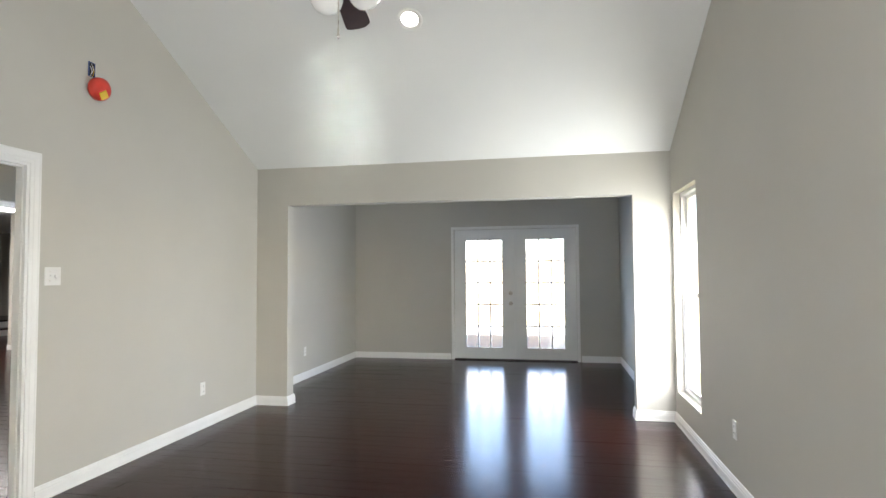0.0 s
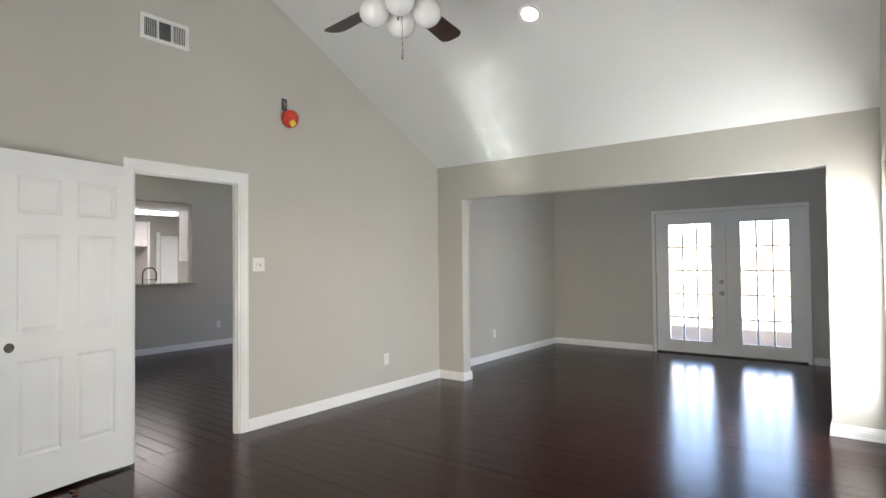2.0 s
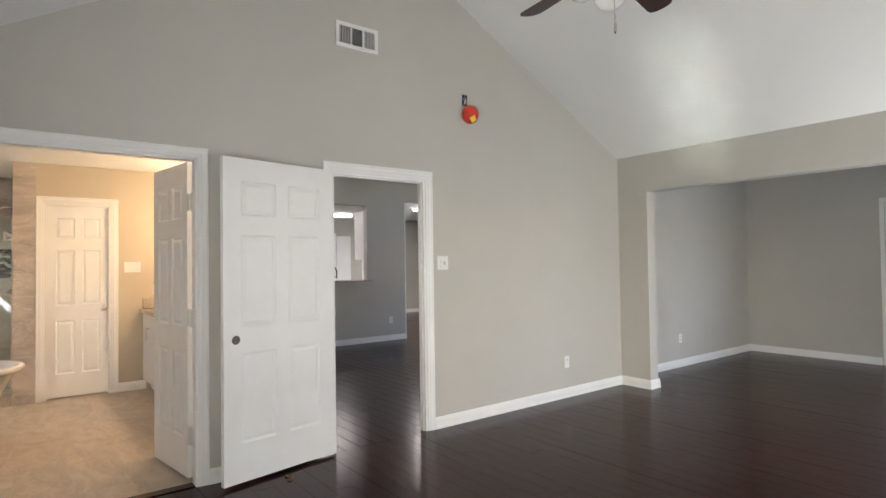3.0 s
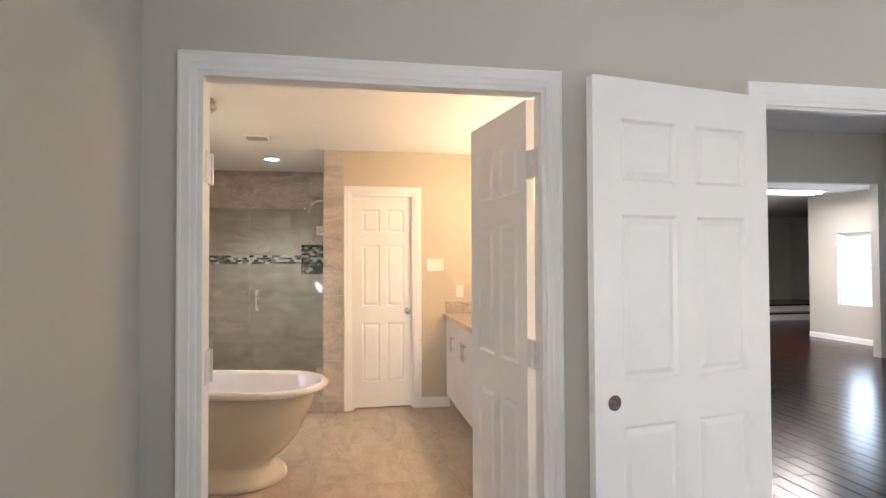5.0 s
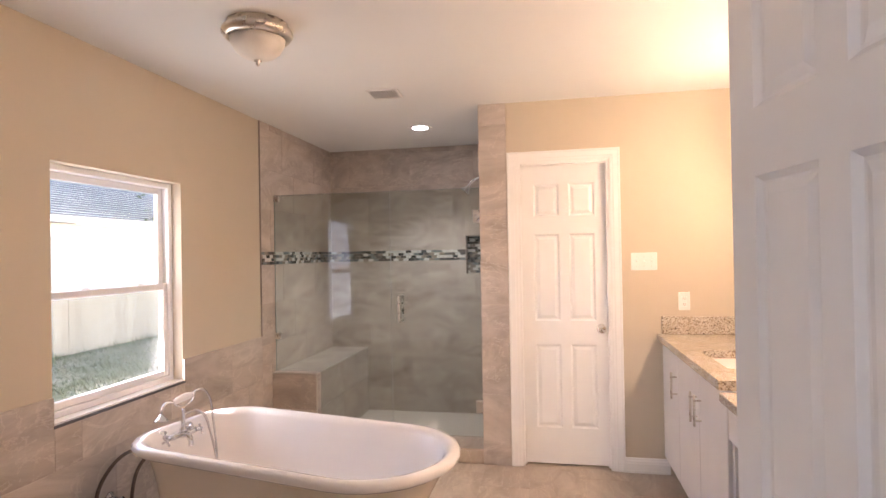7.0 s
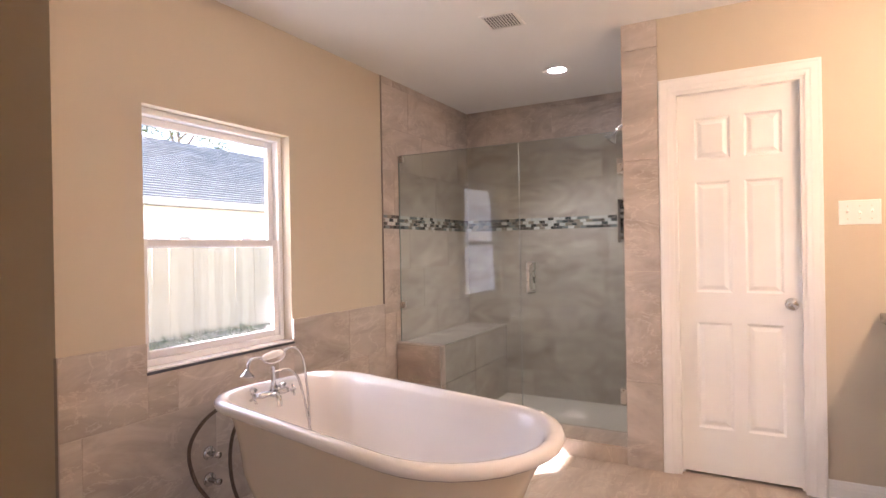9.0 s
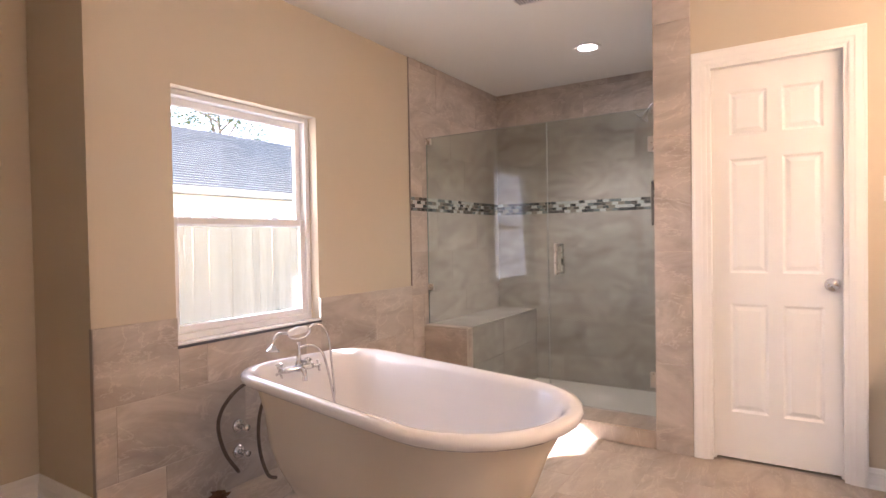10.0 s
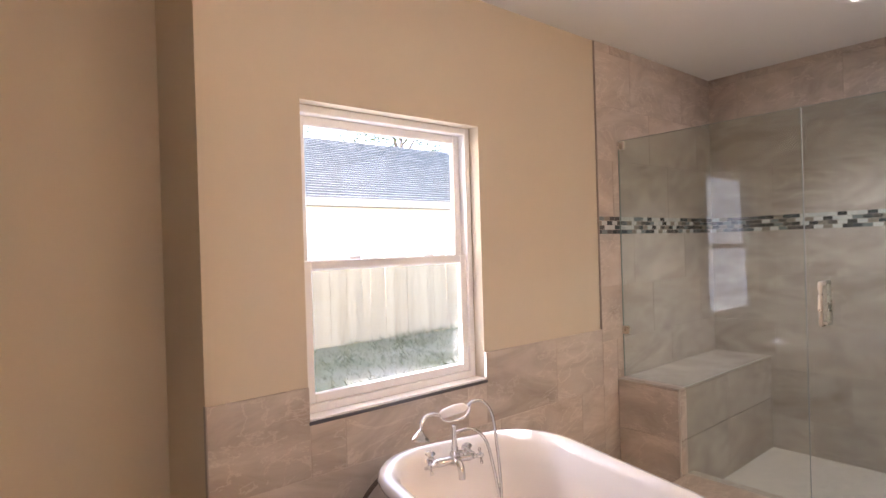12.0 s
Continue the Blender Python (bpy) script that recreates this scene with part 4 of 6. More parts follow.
def loft(rings, close_last=True):
    bm = bmesh.new()
    vs = [[bm.verts.new((x, y, z)) for x, y in o] for o, z in rings]
    for a, b in zip(vs, vs[1:]):
        for i in range(len(a)):
            j = (i + 1) % len(a)
            bm.faces.new((a[i], a[j], b[j], b[i]))
    if close_last:
        bm.faces.new(vs[-1])
    bmesh.ops.recalc_face_normals(bm, faces=bm.faces)
    return bm


TX, TY, T0, T1, TR, TURN = -4.895, -0.081, -1.13, 0.363, 0.632, -12
tub = thing("bathtub", pose(TX, TY, 0, 0, 0, TURN), "white roll-top pedestal bathtub with a cream outside", "bathtub")
def ring(half, tap, foot, z, r):
    return (tub_outline(half * 0.966, T0 + tap, T1 - foot, r), z)
outer = [ring(0.325, 0.055, 0.055, TR - 0.05, 0.192), ring(0.315, 0.07, 0.08, TR - 0.10, 0.192), ring(0.30, 0.085, 0.125, TR - 0.18, 0.192), ring(0.285, 0.10, 0.18, 0.32, 0.184), ring(0.262, 0.13, 0.24, 0.235, 0.176),
         ring(0.235, 0.17, 0.31, 0.17, 0.160), ring(0.222, 0.20, 0.36, 0.135, 0.160), ring(0.222, 0.20, 0.37, 0.115, 0.160), ring(0.245, 0.18, 0.345, 0.09, 0.168), ring(0.276, 0.155, 0.30, 0.065, 0.176), ring(0.288, 0.145, 0.28, 0.045, 0.18), ring(0.292, 0.142, 0.275, 0.02, 0.18), ring(0.288, 0.145, 0.28, 0.001, 0.18)]
part("tub_body", loft(outer), TUB_OUT, tub, "cream outside flaring into a pedestal", True)
rim = [ring(0.325, 0.055, 0.055, TR - 0.05, 0.192), ring(0.355, 0.028, 0.028, TR - 0.052, 0.216), ring(0.376, 0.006, 0.006, TR - 0.038, 0.232), ring(0.382, 0.0, 0.0, TR - 0.02, 0.236), ring(0.374, 0.008, 0.008, TR - 0.005, 0.232), ring(0.352, 0.03, 0.03, TR, 0.216),
       ring(0.332, 0.05, 0.05, TR - 0.006, 0.200), ring(0.317, 0.065, 0.07, TR - 0.03, 0.192), ring(0.305, 0.078, 0.10, TR - 0.10, 0.184), ring(0.29, 0.095, 0.15, TR - 0.20, 0.176), ring(0.27, 0.12, 0.21, 0.30, 0.160), ring(0.23, 0.165, 0.29, 0.225, 0.144), ring(0.16, 0.25, 0.40, 0.195, 0.096), ring(0.08, 0.4, 0.6, 0.19, 0.048)]
part("basin", loft(rim), ENAMEL, tub, "glossy white enamel basin and rolled rim", True)
part("drain", turned([(0.03, 0), (0.03, 0.004), (0.01, 0.005)], (0, T0 + 0.35, 0.192), (0, 0, 1)), CHROME, tub, "chrome drain")

# telephone-style tap on the tap end
FYT = T0 + 0.075
tap = thing("bath_faucet", pose(TX, TY, 0, 0, 0, TURN) @ pose(0.05, FYT, TR - 0.06), "chrome telephone-style bath faucet with hand shower", "faucet")
BODY_Z = 0.02
for s in (-1, 1):
    part("escutcheon", turned([(0.031, 0), (0.029, 0.006), (0.016, 0.01), (0.012, 0.014), (0.012, 0.045)], (s * 0.075, -0.02, BODY_Z), (0, 1, 0)), CHROME, tap, "", True)
    hd = part("cross_handle", turned([(0.009, 0), (0.012, 0.006), (0.008, 0.014), (0.008, 0.03), (0.011, 0.034), (0.006, 0.04)], (0, 0, 0), (s, 0.25, -0.1)), CHROME, tap, "chrome cross handle", True)
    hd.location = (s * 0.07, 0.03, BODY_Z)
    for a in range(4):
        u = a * math.pi / 2 + 0.5
        part("spoke", turned([(0.003, 0), (0.004, 0.014), (0.0065, 0.02), (0.006, 0.026), (0.002, 0.029)], (s * 0.03, 0.008, -0.003), (-0.25 * s * math.cos(u), math.cos(u), math.sin(u)), 10), CHROME, hd, "", True)
part("valve_body", tube([(-0.075, 0.03, BODY_Z), (-0.055, 0.03, BODY_Z), (-0.03, 0.03, BODY_Z), (0, 0.032, BODY_Z), (0.03, 0.03, BODY_Z), (0.055, 0.03, BODY_Z), (0.075, 0.03, BODY_Z)], [0.012, 0.015, 0.012, 0.02, 0.012, 0.015, 0.012], 16), CHROME, tap, "", True)
part("spout", tube(bend([(0, 0.035, BODY_Z), (0, 0.062, BODY_Z - 0.004), (0, 0.078, BODY_Z - 0.025), (0, 0.08, BODY_Z - 0.05)], 6), [0.014] * 6 + [0.013] * 6 + [0.012] * 7, 16), CHROME, tap, "chrome tub spout", True)
part("overflow_plate", turned([(0.043, 0), (0.042, 0.005), (0.034, 0.009), (0.004, 0.01)], (0.0, -0.016, -0.045), (0, 1, 0), 32), CHROME, tap, "round chrome overflow plate", True)
part("diverter", turned([(0.017, 0), (0.019, 0.012), (0.012, 0.022), (0.013, 0.03), (0.009, 0.05), (0.0065, 0.10), (0.008, 0.108)], (0, 0.032, BODY_Z + 0.012), (0, 0, 1)), CHROME, tap, "", True)
part("diverter_knob", turned([(0.006, 0), (0.006, 0.02), (0.012, 0.024), (0.012, 0.032), (0.004, 0.035)], (-0.005, 0.04, BODY_Z + 0.03), (-0.7, 0.7, 0.1)), CHROME, tap, "", True)
part("cradle", tube(bend([(-0.062, 0.036, 0.205), (-0.058, 0.036, 0.178), (-0.035, 0.034, 0.16), (0.0, 0.032, 0.156), (0.035, 0.034, 0.163), (0.055, 0.036, 0.18), (0.068, 0.036, 0.19)], 5), 0.0042, 10), CHROME, tap, "", True)
part("handset_grip", tube([(-0.05, 0.036, 0.196), (-0.035, 0.036, 0.197), (0.0, 0.036, 0.195), (0.04, 0.036, 0.188), (0.055, 0.036, 0.185)], [0.009, 0.0165, 0.018, 0.0155, 0.009], 18), ENAMEL, tap, "white porcelain hand shower grip", True)
part("handset_neck", tube(bend([(0.055, 0.036, 0.185), (0.085, 0.037, 0.192), (0.112, 0.04, 0.188), (0.13, 0.044, 0.168), (0.135, 0.047, 0.148)], 6), 0.0062, 12), CHROME, tap, "", True)
part("handset_rose", turned([(0.007, 0), (0.012, 0.008), (0.022, 0.02), (0.031, 0.028), (0.032, 0.034), (0.004, 0.036)], (0.135, 0.047, 0.152), (0.12, 0.1, -1)), CHROME, tap, "chrome hand shower rose", True)
part("shower_hose", tube(bend([(-0.05, 0.036, 0.197), (-0.08, 0.038, 0.214), (-0.118, 0.045, 0.205), (-0.145, 0.055, 0.15), (-0.152, 0.07, 0.03), (-0.15, 0.09, -0.10), (-0.14, 0.10, -0.20), (-0.165, 0.12, -0.27), (-0.19, 0.13, -0.24)], 8), 0.0058, 10), CHROME, tap, "chrome shower hose", True)
part("diverter_hose", tube(bend([(0.0, 0.034, 0.113), (-0.03, 0.036, 0.118), (-0.075, 0.042, 0.115), (-0.115, 0.055, 0.07), (-0.132, 0.075, -0.03), (-0.142, 0.09, -0.12), (-0.158, 0.105, -0.22), (-0.175, 0.125, -0.265)], 8), 0.0058, 10), CHROME, tap, "chrome shower hose", True)
part("supply_coupling", tube(bend([(0.075, -0.02, BODY_Z), (0.075, -0.055, BODY_Z - 0.01), (0.075, -0.06, BODY_Z - 0.05)], 5), 0.011, 10), CHROME, tap)

# hoses and stop valves at the tiled wall
for x, z in ((-4.985, 0.29), (-4.985, 0.165)):
    v = thing("stop_valve", pose(x, WS + 0.012, z), "chrome stop valve with escutcheon on the tiled wall", "valve", "tub stop valves")
    part("escutcheon", turned([(0.033, 0), (0.03, 0.007), (0.014, 0.012)], (0, 0, 0), (0, 1, 0)), CHROME, v, "", True)
    part("stem", turned([(0.012, 0.01), (0.012, 0.05), (0.015, 0.055), (0.015, 0.07)], (0, 0, 0), (0, 1, 0)), CHROME, v, "", True)
    hd = part("handle", box(-0.022, 0.022, 0.055, 0.066, -0.007, 0.007, 0.004, segments=2), CHROME, v, "chrome lever handle")
for i, pts in enumerate(([(-5.06, -1.24, 0.53), (-4.97, -1.33, 0.52), (-4.87, -1.35, 0.46), (-4.82, -1.36, 0.36), (-4.85, -1.36, 0.22), (-4.93, -1.37, 0.10)],
                         [(-5.16, -1.30, 0.50), (-5.08, -1.35, 0.42), (-5.05, -1.37, 0.30), (-5.055, -1.37, 0.15), (-5.09, -1.36, 0.03), (-5.12, -1.33, 0.009)])):
    solid("supply_hose", tube(bend(pts, 8), 0.0085, 10), HOSE, "dark braided supply hose hanging behind the tub", "hose", "", "tub hoses", True)
random.seed(4)
lf = bmesh.new()
for k in range(7):
    q = [lf.verts.new((random.uniform(-0.03, 0.03) + dx, random.uniform(-0.03, 0.03) + dy, random.uniform(0.004, 0.045))) for dx, dy in ((-0.03, 0), (0, -0.025), (0.035, 0), (0, 0.025))]
    lf.faces.new((q[0], q[1], q[2]))
    lf.faces.new((q[0], q[2], q[3]))
solid("dry_leaves", lf, LEAF, "small heap of crumpled brown leaves on the tile floor", "leaves", at=pose(-4.84, -1.39, 0.002))

chip = bmesh.new()
for a, b, c, d in ((-0.035, 0.0, 0.022, 12), (0.01, 0.012, 0.028, -25), (0.03, -0.008, 0.016, 40)):
    join(chip, box(-c, c, -0.007, 0.007, 0.0, 0.008, 0.002), pose(a, b, 0.0, 0, 4, d))
solid("wood_scrap", chip, LEAF, "dark splintered wood scraps on the plank floor", "wood scrap", at=pose(-2.857, 1.615, 0.0012))

# ---------------------------------------------------------------- shower
GX = -6.655
bench = thing("shower_bench", pose(-7.2, -1.25, 0), "tiled shower bench with a mitred tile top", "bench", kind="structure")
BXF, BYF, BZ = -6.59, -1.081, 0.553
bi = Matrix.Translation((7.2, 1.25, 0))
part("bench_core", join(bmesh.new(), box(SB, BXF - 0.012, WS, BYF - 0.012, -0.09, BZ - 0.014), bi), GROUT, bench)
part("tile", join(bmesh.new(), box(SB + 0.003, -7.15, WS + 0.012, BYF, BZ - 0.013, BZ, 0.0015), bi), WALL_TILE, bench)
part("tile", join(bmesh.new(), box(-7.147, BXF, WS + 0.012, BYF, BZ - 0.013, BZ, 0.0015), bi), WALL_TILE, bench)
part("tile", join(bmesh.new(), box(BXF - 0.012, BXF, WS + 0.012, BYF - 0.001, 0.28, BZ - 0.014, 0.0015), bi), WALL_TILE, bench)
part("tile", join(bmesh.new(), box(BXF - 0.012, BXF, WS + 0.012, BYF - 0.001, 0.0, 0.277, 0.0015), bi), WALL_TILE, bench)
for x0, x1 in ((SB + 0.003, -7.15), (-7.147, BXF - 0.013)):
    for z0, z1 in ((0.28, BZ - 0.014), (-0.05, 0.277)):
        part("tile", join(bmesh.new(), box(x0, x1, BYF - 0.012, BYF, z0, z1, 0.0015), bi), WALL_TILE, bench)
part("edge_strip", join(bmesh.new(), box(BXF - 0.006, BXF + 0.003, BYF - 0.006, BYF + 0.003, 0.0, BZ - 0.0065, 0.001), bi), plain("pale_edge_strip", (0.6, 0.57, 0.52), 0.35, 0.5), bench, "pale metal edge strip")

STRIP = bpy.data.materials["pale_edge_strip"]
part("edge_strip", join(bmesh.new(), box(SB + 0.003, BXF + 0.002, BYF - 0.006, BYF + 0.003, BZ - 0.006, BZ + 0.0025, 0.001), bi), STRIP, bench, "pale metal edge strip")
part("edge_strip", join(bmesh.new(), box(BXF - 0.006, BXF + 0.003, WS + 0.012, BYF - 0.007, BZ - 0.006, BZ + 0.0025, 0.001), bi), STRIP, bench, "pale metal edge strip")

curb = thing("shower_curb", pose(-6.58, -0.4, 0), "tiled shower curb under the glass", "curb", kind="structure")
ci = Matrix.Translation((6.58, 0.4, 0))
part("curb_core", join(bmesh.new(), box(-6.70, C - 0.012, BYF, SN, -0.09, 0.088), ci), GROUT, curb)
for y0, y1 in ((BYF + 0.002, -0.44), (-0.437, SN)):
    part("tile", join(bmesh.new(), box(-6.712, C, y0, y1, 0.089, 0.10, 0.0015), ci), FLOOR_TILE, curb)
    part("tile", join(bmesh.new(), box(C - 0.012, C, y0, y1, 0.0, 0.088, 0.0015), ci), FLOOR_TILE, curb)
    part("tile", join(bmesh.new(), box(-6.712, -6.7005, y0, y1, -0.05, 0.088, 0.0015), ci), WALL_TILE, curb)
solid("shower_floor", box(SB, -6.70, BYF, SN, -0.14, -0.05), PAN_TILE, "beige mosaic shower floor", "floor", "structure")

scr = thing("shower_screen", pose(GX, -0.44, 0.1), "frameless clear glass shower screen and door", "shower screen")
si = Matrix.Translation((-GX, 0.44, -0.1))
GY = -0.506
fx = bmesh.new()
vs = [(-1.438, BZ + 0.004), (-1.438, 1.91), (GY - 0.003, 1.91), (GY - 0.003, 0.103), (BYF + 0.006, 0.103), (BYF + 0.006, BZ + 0.004)]
a = [fx.verts.new((GX - 0.005, y, z)) for y, z in vs]
b = [fx.verts.new((GX + 0.005, y, z)) for y, z in vs]
fx.faces.new(a)
fx.faces.new(b[::-1])
for i in range(len(vs)):
    j = (i + 1) % len(vs)
    fx.faces.new((a[i], b[i], b[j], a[j]))
bmesh.ops.recalc_face_normals(fx, faces=fx.faces)
g1 = part("fixed_panel", join(bmesh.new(), fx, si), SHOWER_GLASS, scr, "clear fixed glass panel")
g2 = part("glass_door", join(bmesh.new(), box(GX - 0.005, GX + 0.005, GY + 0.003, SN - 0.012, 0.112, 1.91, 0.001), si), SHOWER_GLASS, scr, "clear hinged glass door")
EDGE = plain("green_glass_edge", (0.20, 0.25, 0.235), 0.3, var=0.1)
part("glass_edge", join(bmesh.new(), box(GX - 0.005, GX + 0.005, GY - 0.0035, GY - 0.0015, 0.104, 1.91), si), EDGE, scr)
part("glass_edge", join(bmesh.new(), box(GX - 0.0045, GX + 0.0045, -1.438, GY - 0.004, 1.9105, 1.9125), si), EDGE, scr)
part("glass_edge", join(bmesh.new(), box(GX - 0.0045, GX + 0.0045, GY + 0.004, SN - 0.013, 1.9105, 1.9125), si), EDGE, scr)
part("glass_edge", join(bmesh.new(), box(GX - 0.0045, GX + 0.0045, -1.4415, -1.4385, BZ + 0.004, 1.91), si), EDGE, scr)
for s in (-1, 1):
    part("pull_handle", join(bmesh.new(), tube(bend([(GX + s * 0.006, -0.436, 1.125), (GX + s * 0.045, -0.436, 1.125), (GX + s * 0.06, -0.436, 1.11), (GX + s * 0.06, -0.436, 0.96), (GX + s * 0.045, -0.436, 0.945), (GX + s * 0.006, -0.436, 0.945)], 6), 0.0095, 12), si), NICKEL, scr, "nickel pull handle", True)
for z in (1.705, 0.33):
    part("glass_hinge", join(bmesh.new(), box(GX - 0.014, GX + 0.014, SN - 0.075, SN - 0.002, z - 0.045, z + 0.045, 0.003), si), NICKEL, scr, "square nickel glass hinge")
for z in (1.885, 0.825):
    part("glass_clip", join(bmesh.new(), box(GX - 0.014, GX + 0.014, -1.443, -1.40, z - 0.022, z + 0.022, 0.003), si), NICKEL, scr, "nickel glass clip")
part("glass_clip", join(bmesh.new(), box(GX - 0.014, GX + 0.014, -0.56, -0.515, 0.10, 0.14, 0.003), si), NICKEL, scr, "nickel glass clip")

sh = thing("wall_shower", pose(-7.0, SN, 2.02), "chrome shower head on a bent arm", "shower head")
part("escutcheon", turned([(0.03, 0), (0.026, 0.01), (0.01, 0.012)], (0, 0, 0), (0, -1, 0)), CHROME, sh, "", True)
part("shower_arm", tube(bend([(0, 0, 0), (0, -0.06, 0.012), (0, -0.12, -0.01), (0, -0.155, -0.05)], 6), 0.009), CHROME, sh, "", True)
part("rose", turned([(0.011, 0), (0.016, 0.02), (0.024, 0.03), (0.045, 0.055), (0.045, 0.062), (0.01, 0.064)], (0, -0.15, -0.045), (0, -0.6, -0.8)), CHROME, sh, "chrome shower rose", True)
sv = thing("shower_valve", pose(-7.0, SN, 1.12), "chrome shower valve with a lever handle", "shower valve")
part("escutcheon", turned([(0.05, 0), (0.047, 0.006), (0.024, 0.012), (0.02, 0.04)], (0, 0, 0), (0, -1, 0)), CHROME, sv, "", True)
part("lever", tube([(0, -0.04, 0), (-0.015, -0.045, -0.012), (-0.04, -0.045, -0.02)], [0.01, 0.008, 0.006]), CHROME, sv, "", True)

# ---------------------------------------------------------------- ceiling fittings
lamp = thing("ceiling_lamp", pose(-4.888, -0.58, BCEIL), "flush ceiling lamp with nickel rim and frosted bowl", "ceiling lamp")
part("neck", lathe([(0.13, 0.0), (0.13, -0.03)], 40), NICKEL, lamp, "", True)
part("pan", lathe([(0.13, -0.006), (0.148, -0.03), (0.152, -0.045), (0.142, -0.058), (0.134, -0.066), (0.12, -0.07), (0.115, -0.05)], 48, False), NICKEL, lamp, "brushed nickel rim", True)
part("bowl", lathe([(0.118, -0.066), (0.114, -0.088), (0.098, -0.116), (0.072, -0.14), (0.042, -0.153), (0.012, -0.157)], 48), FROST, lamp, "frosted glass bowl", True)
part("finial", lathe([(0.013, -0.155), (0.017, -0.162), (0.007, -0.167), (0.01, -0.175), (0.003, -0.184)], 20), NICKEL, lamp, "nickel finial", True)

ex = thing("exhaust_vent", pose(-6.02, -0.345, BCEIL, 0, 0, 4), "white square ceiling exhaust grille", "vent")
part("frame", lathe([(0.141, 0), (0.141, -0.006), (0.122, -0.01), (0.12, -0.004)], 4, False), PLASTIC, ex).matrix_basis = pose(0, 0, 0, 0, 0, 45)
part("backing", box(-0.088, 0.088, -0.088, 0.088, -0.003, -0.001), DARK, ex, "dark sheet for the shaded opening behind the slats")
for k in range(12):
    part("slat", box(-0.087, 0.087, -0.083 + k * 0.0151 - 0.0035, -0.083 + k * 0.0151 + 0.0035, -0.009, -0.004), PLASTIC, ex)
rg = thing("ceiling_register", pose(-4.35, 0.676, BCEIL), "white louvred ceiling air register", "vent")
bm = bmesh.new()
for b in ((-0.14, -0.105, -0.095, 0.095, -0.008, 0), (0.105, 0.14, -0.095, 0.095, -0.008, 0), (-0.105, 0.105, -0.095, -0.065, -0.008, 0), (-0.105, 0.105, 0.065, 0.095, -0.008, 0)):
    box(*b, bm=bm)
part("frame", bm, PLASTIC, rg)
part("backing", box(-0.105, 0.105, -0.065, 0.065, -0.002, -0.0005), DARK, rg, "dark sheet for the shaded duct behind the louvres")
for k in range(9):
    sl = box(-0.105, 0.105, -0.006, 0.006, -0.0007, 0.0007)
    bmesh.ops.transform(sl, matrix=pose(0, -0.058 + k * 0.0145, -0.007, 48), verts=sl.verts)
    part("slat", sl, PLASTIC, rg)

# ---------------------------------------------------------------- vanity
VF, ZH, ZL = 1.325, 0.898, 0.852                  # front edge of the tops, high and low tops
VX = (C, -5.12, -4.37, -3.5)


def bar_handle(parent, at, length, vertical):
    bm = tube([(0, 0, -length / 2), (0, 0, length / 2)], 0.006, 10)
    hd = part("handle", bm, NICKEL, parent, "brushed nickel bar handle", True)
    hd.matrix_basis = pose(*at) if vertical else pose(*at, 0, 90)
    for s in (-1, 1):
        part("post", tube([(0, 0, s * length * 0.32), (0, 0.032, s * length * 0.32)], 0.0045, 8), NICKEL, hd)


def sink_cabinet(x0, x1, label):
    ob = thing("vanity_cabinet", pose((x0 + x1) / 2, 1.64, 0), label, "cabinet", "vanity cabinets")
    w = (x1 - x0) / 2 - 0.002
    part("body", box(-w, w, -0.262, 0.257, 0.1, ZH - 0.042), CABINET, ob)
    part("toe_kick", box(-w, w, -0.20, 0.257, 0.0, 0.1), CABINET, ob)
    n = 3
    dw = 2 * w / n
    for k in range(n):
        a0, a1 = -w + k * dw + 0.003, -w + (k + 1) * dw - 0.003
        door = box(a0, a1, -0.282, -0.263, 0.115, ZH - 0.06, 0.002)
        d = part("cabinet_door", door, CABINET, ob)
        bar_handle(d, (a1 - 0.035 if k < 2 else a0 + 0.035, -0.314, 0.66), 0.15, True)
    return ob


def stone_top(x0, x1, z, sink_x, label):
    """Granite top; where sink_x is given an oblong hole is left for the basin."""
    ob = thing("countertop", pose((x0 + x1) / 2, 1.615, z), label, "countertop")
    w = (x1 - x0) / 2
    bm = bmesh.new()
    y0, y1 = VF - 1.615, BN - 1.615
    if sink_x is None:
        box(-w, w, y0, y1, -0.04, 0, 0.004, bm=bm)
    else:
        s = sink_x - (x0 + x1) / 2
        hw, h0, h1 = 0.235, y0 + 0.11, y0 + 0.425
        for b in ((-w, s - hw, y0, y1), (s + hw, w, y0, y1), (s - hw, s + hw, y0, h0), (s - hw, s + hw, h1, y1)):
            box(b[0], b[1], b[2], b[3], -0.04, 0, bm=bm)
    part("slab", bm, GRANITE, ob, "speckled beige granite slab")
    part("backsplash", box(-w, w, y1 - 0.02, y1, 0.001, 0.115, 0.002), GRANITE, ob, "granite backsplash")
    return ob


def basin(x, z):
    ob = thing("sink_basin", pose(x, VF + 0.2675, z), "white undermount porcelain sink", "sink", "vanity sinks")
    rings = []
    for hw, hh, zz in ((0.25, 0.172, -0.041), (0.238, 0.16, -0.041), (0.228, 0.15, -0.10), (0.205, 0.13, -0.155), (0.15, 0.09, -0.175), (0.03, 0.03, -0.18)):
        o = []
        for i in range(24):
            a = 2 * math.pi * i / 24
            c, s = math.cos(a), math.sin(a)
            e = 0.35
            o.append((hw * math.copysign(abs(c) ** e, c), hh * math.copysign(abs(s) ** e, s)))
        rings.append((o, zz))
    part("bowl", loft(rings), ENAMEL, ob, "white porcelain bowl", True)
    part("drain", turned([(0.022, 0), (0.02, 0.003), (0.004, 0.004)], (0, 0, -0.18), (0, 0, 1)), CHROME, ob, "chrome drain")
    return ob


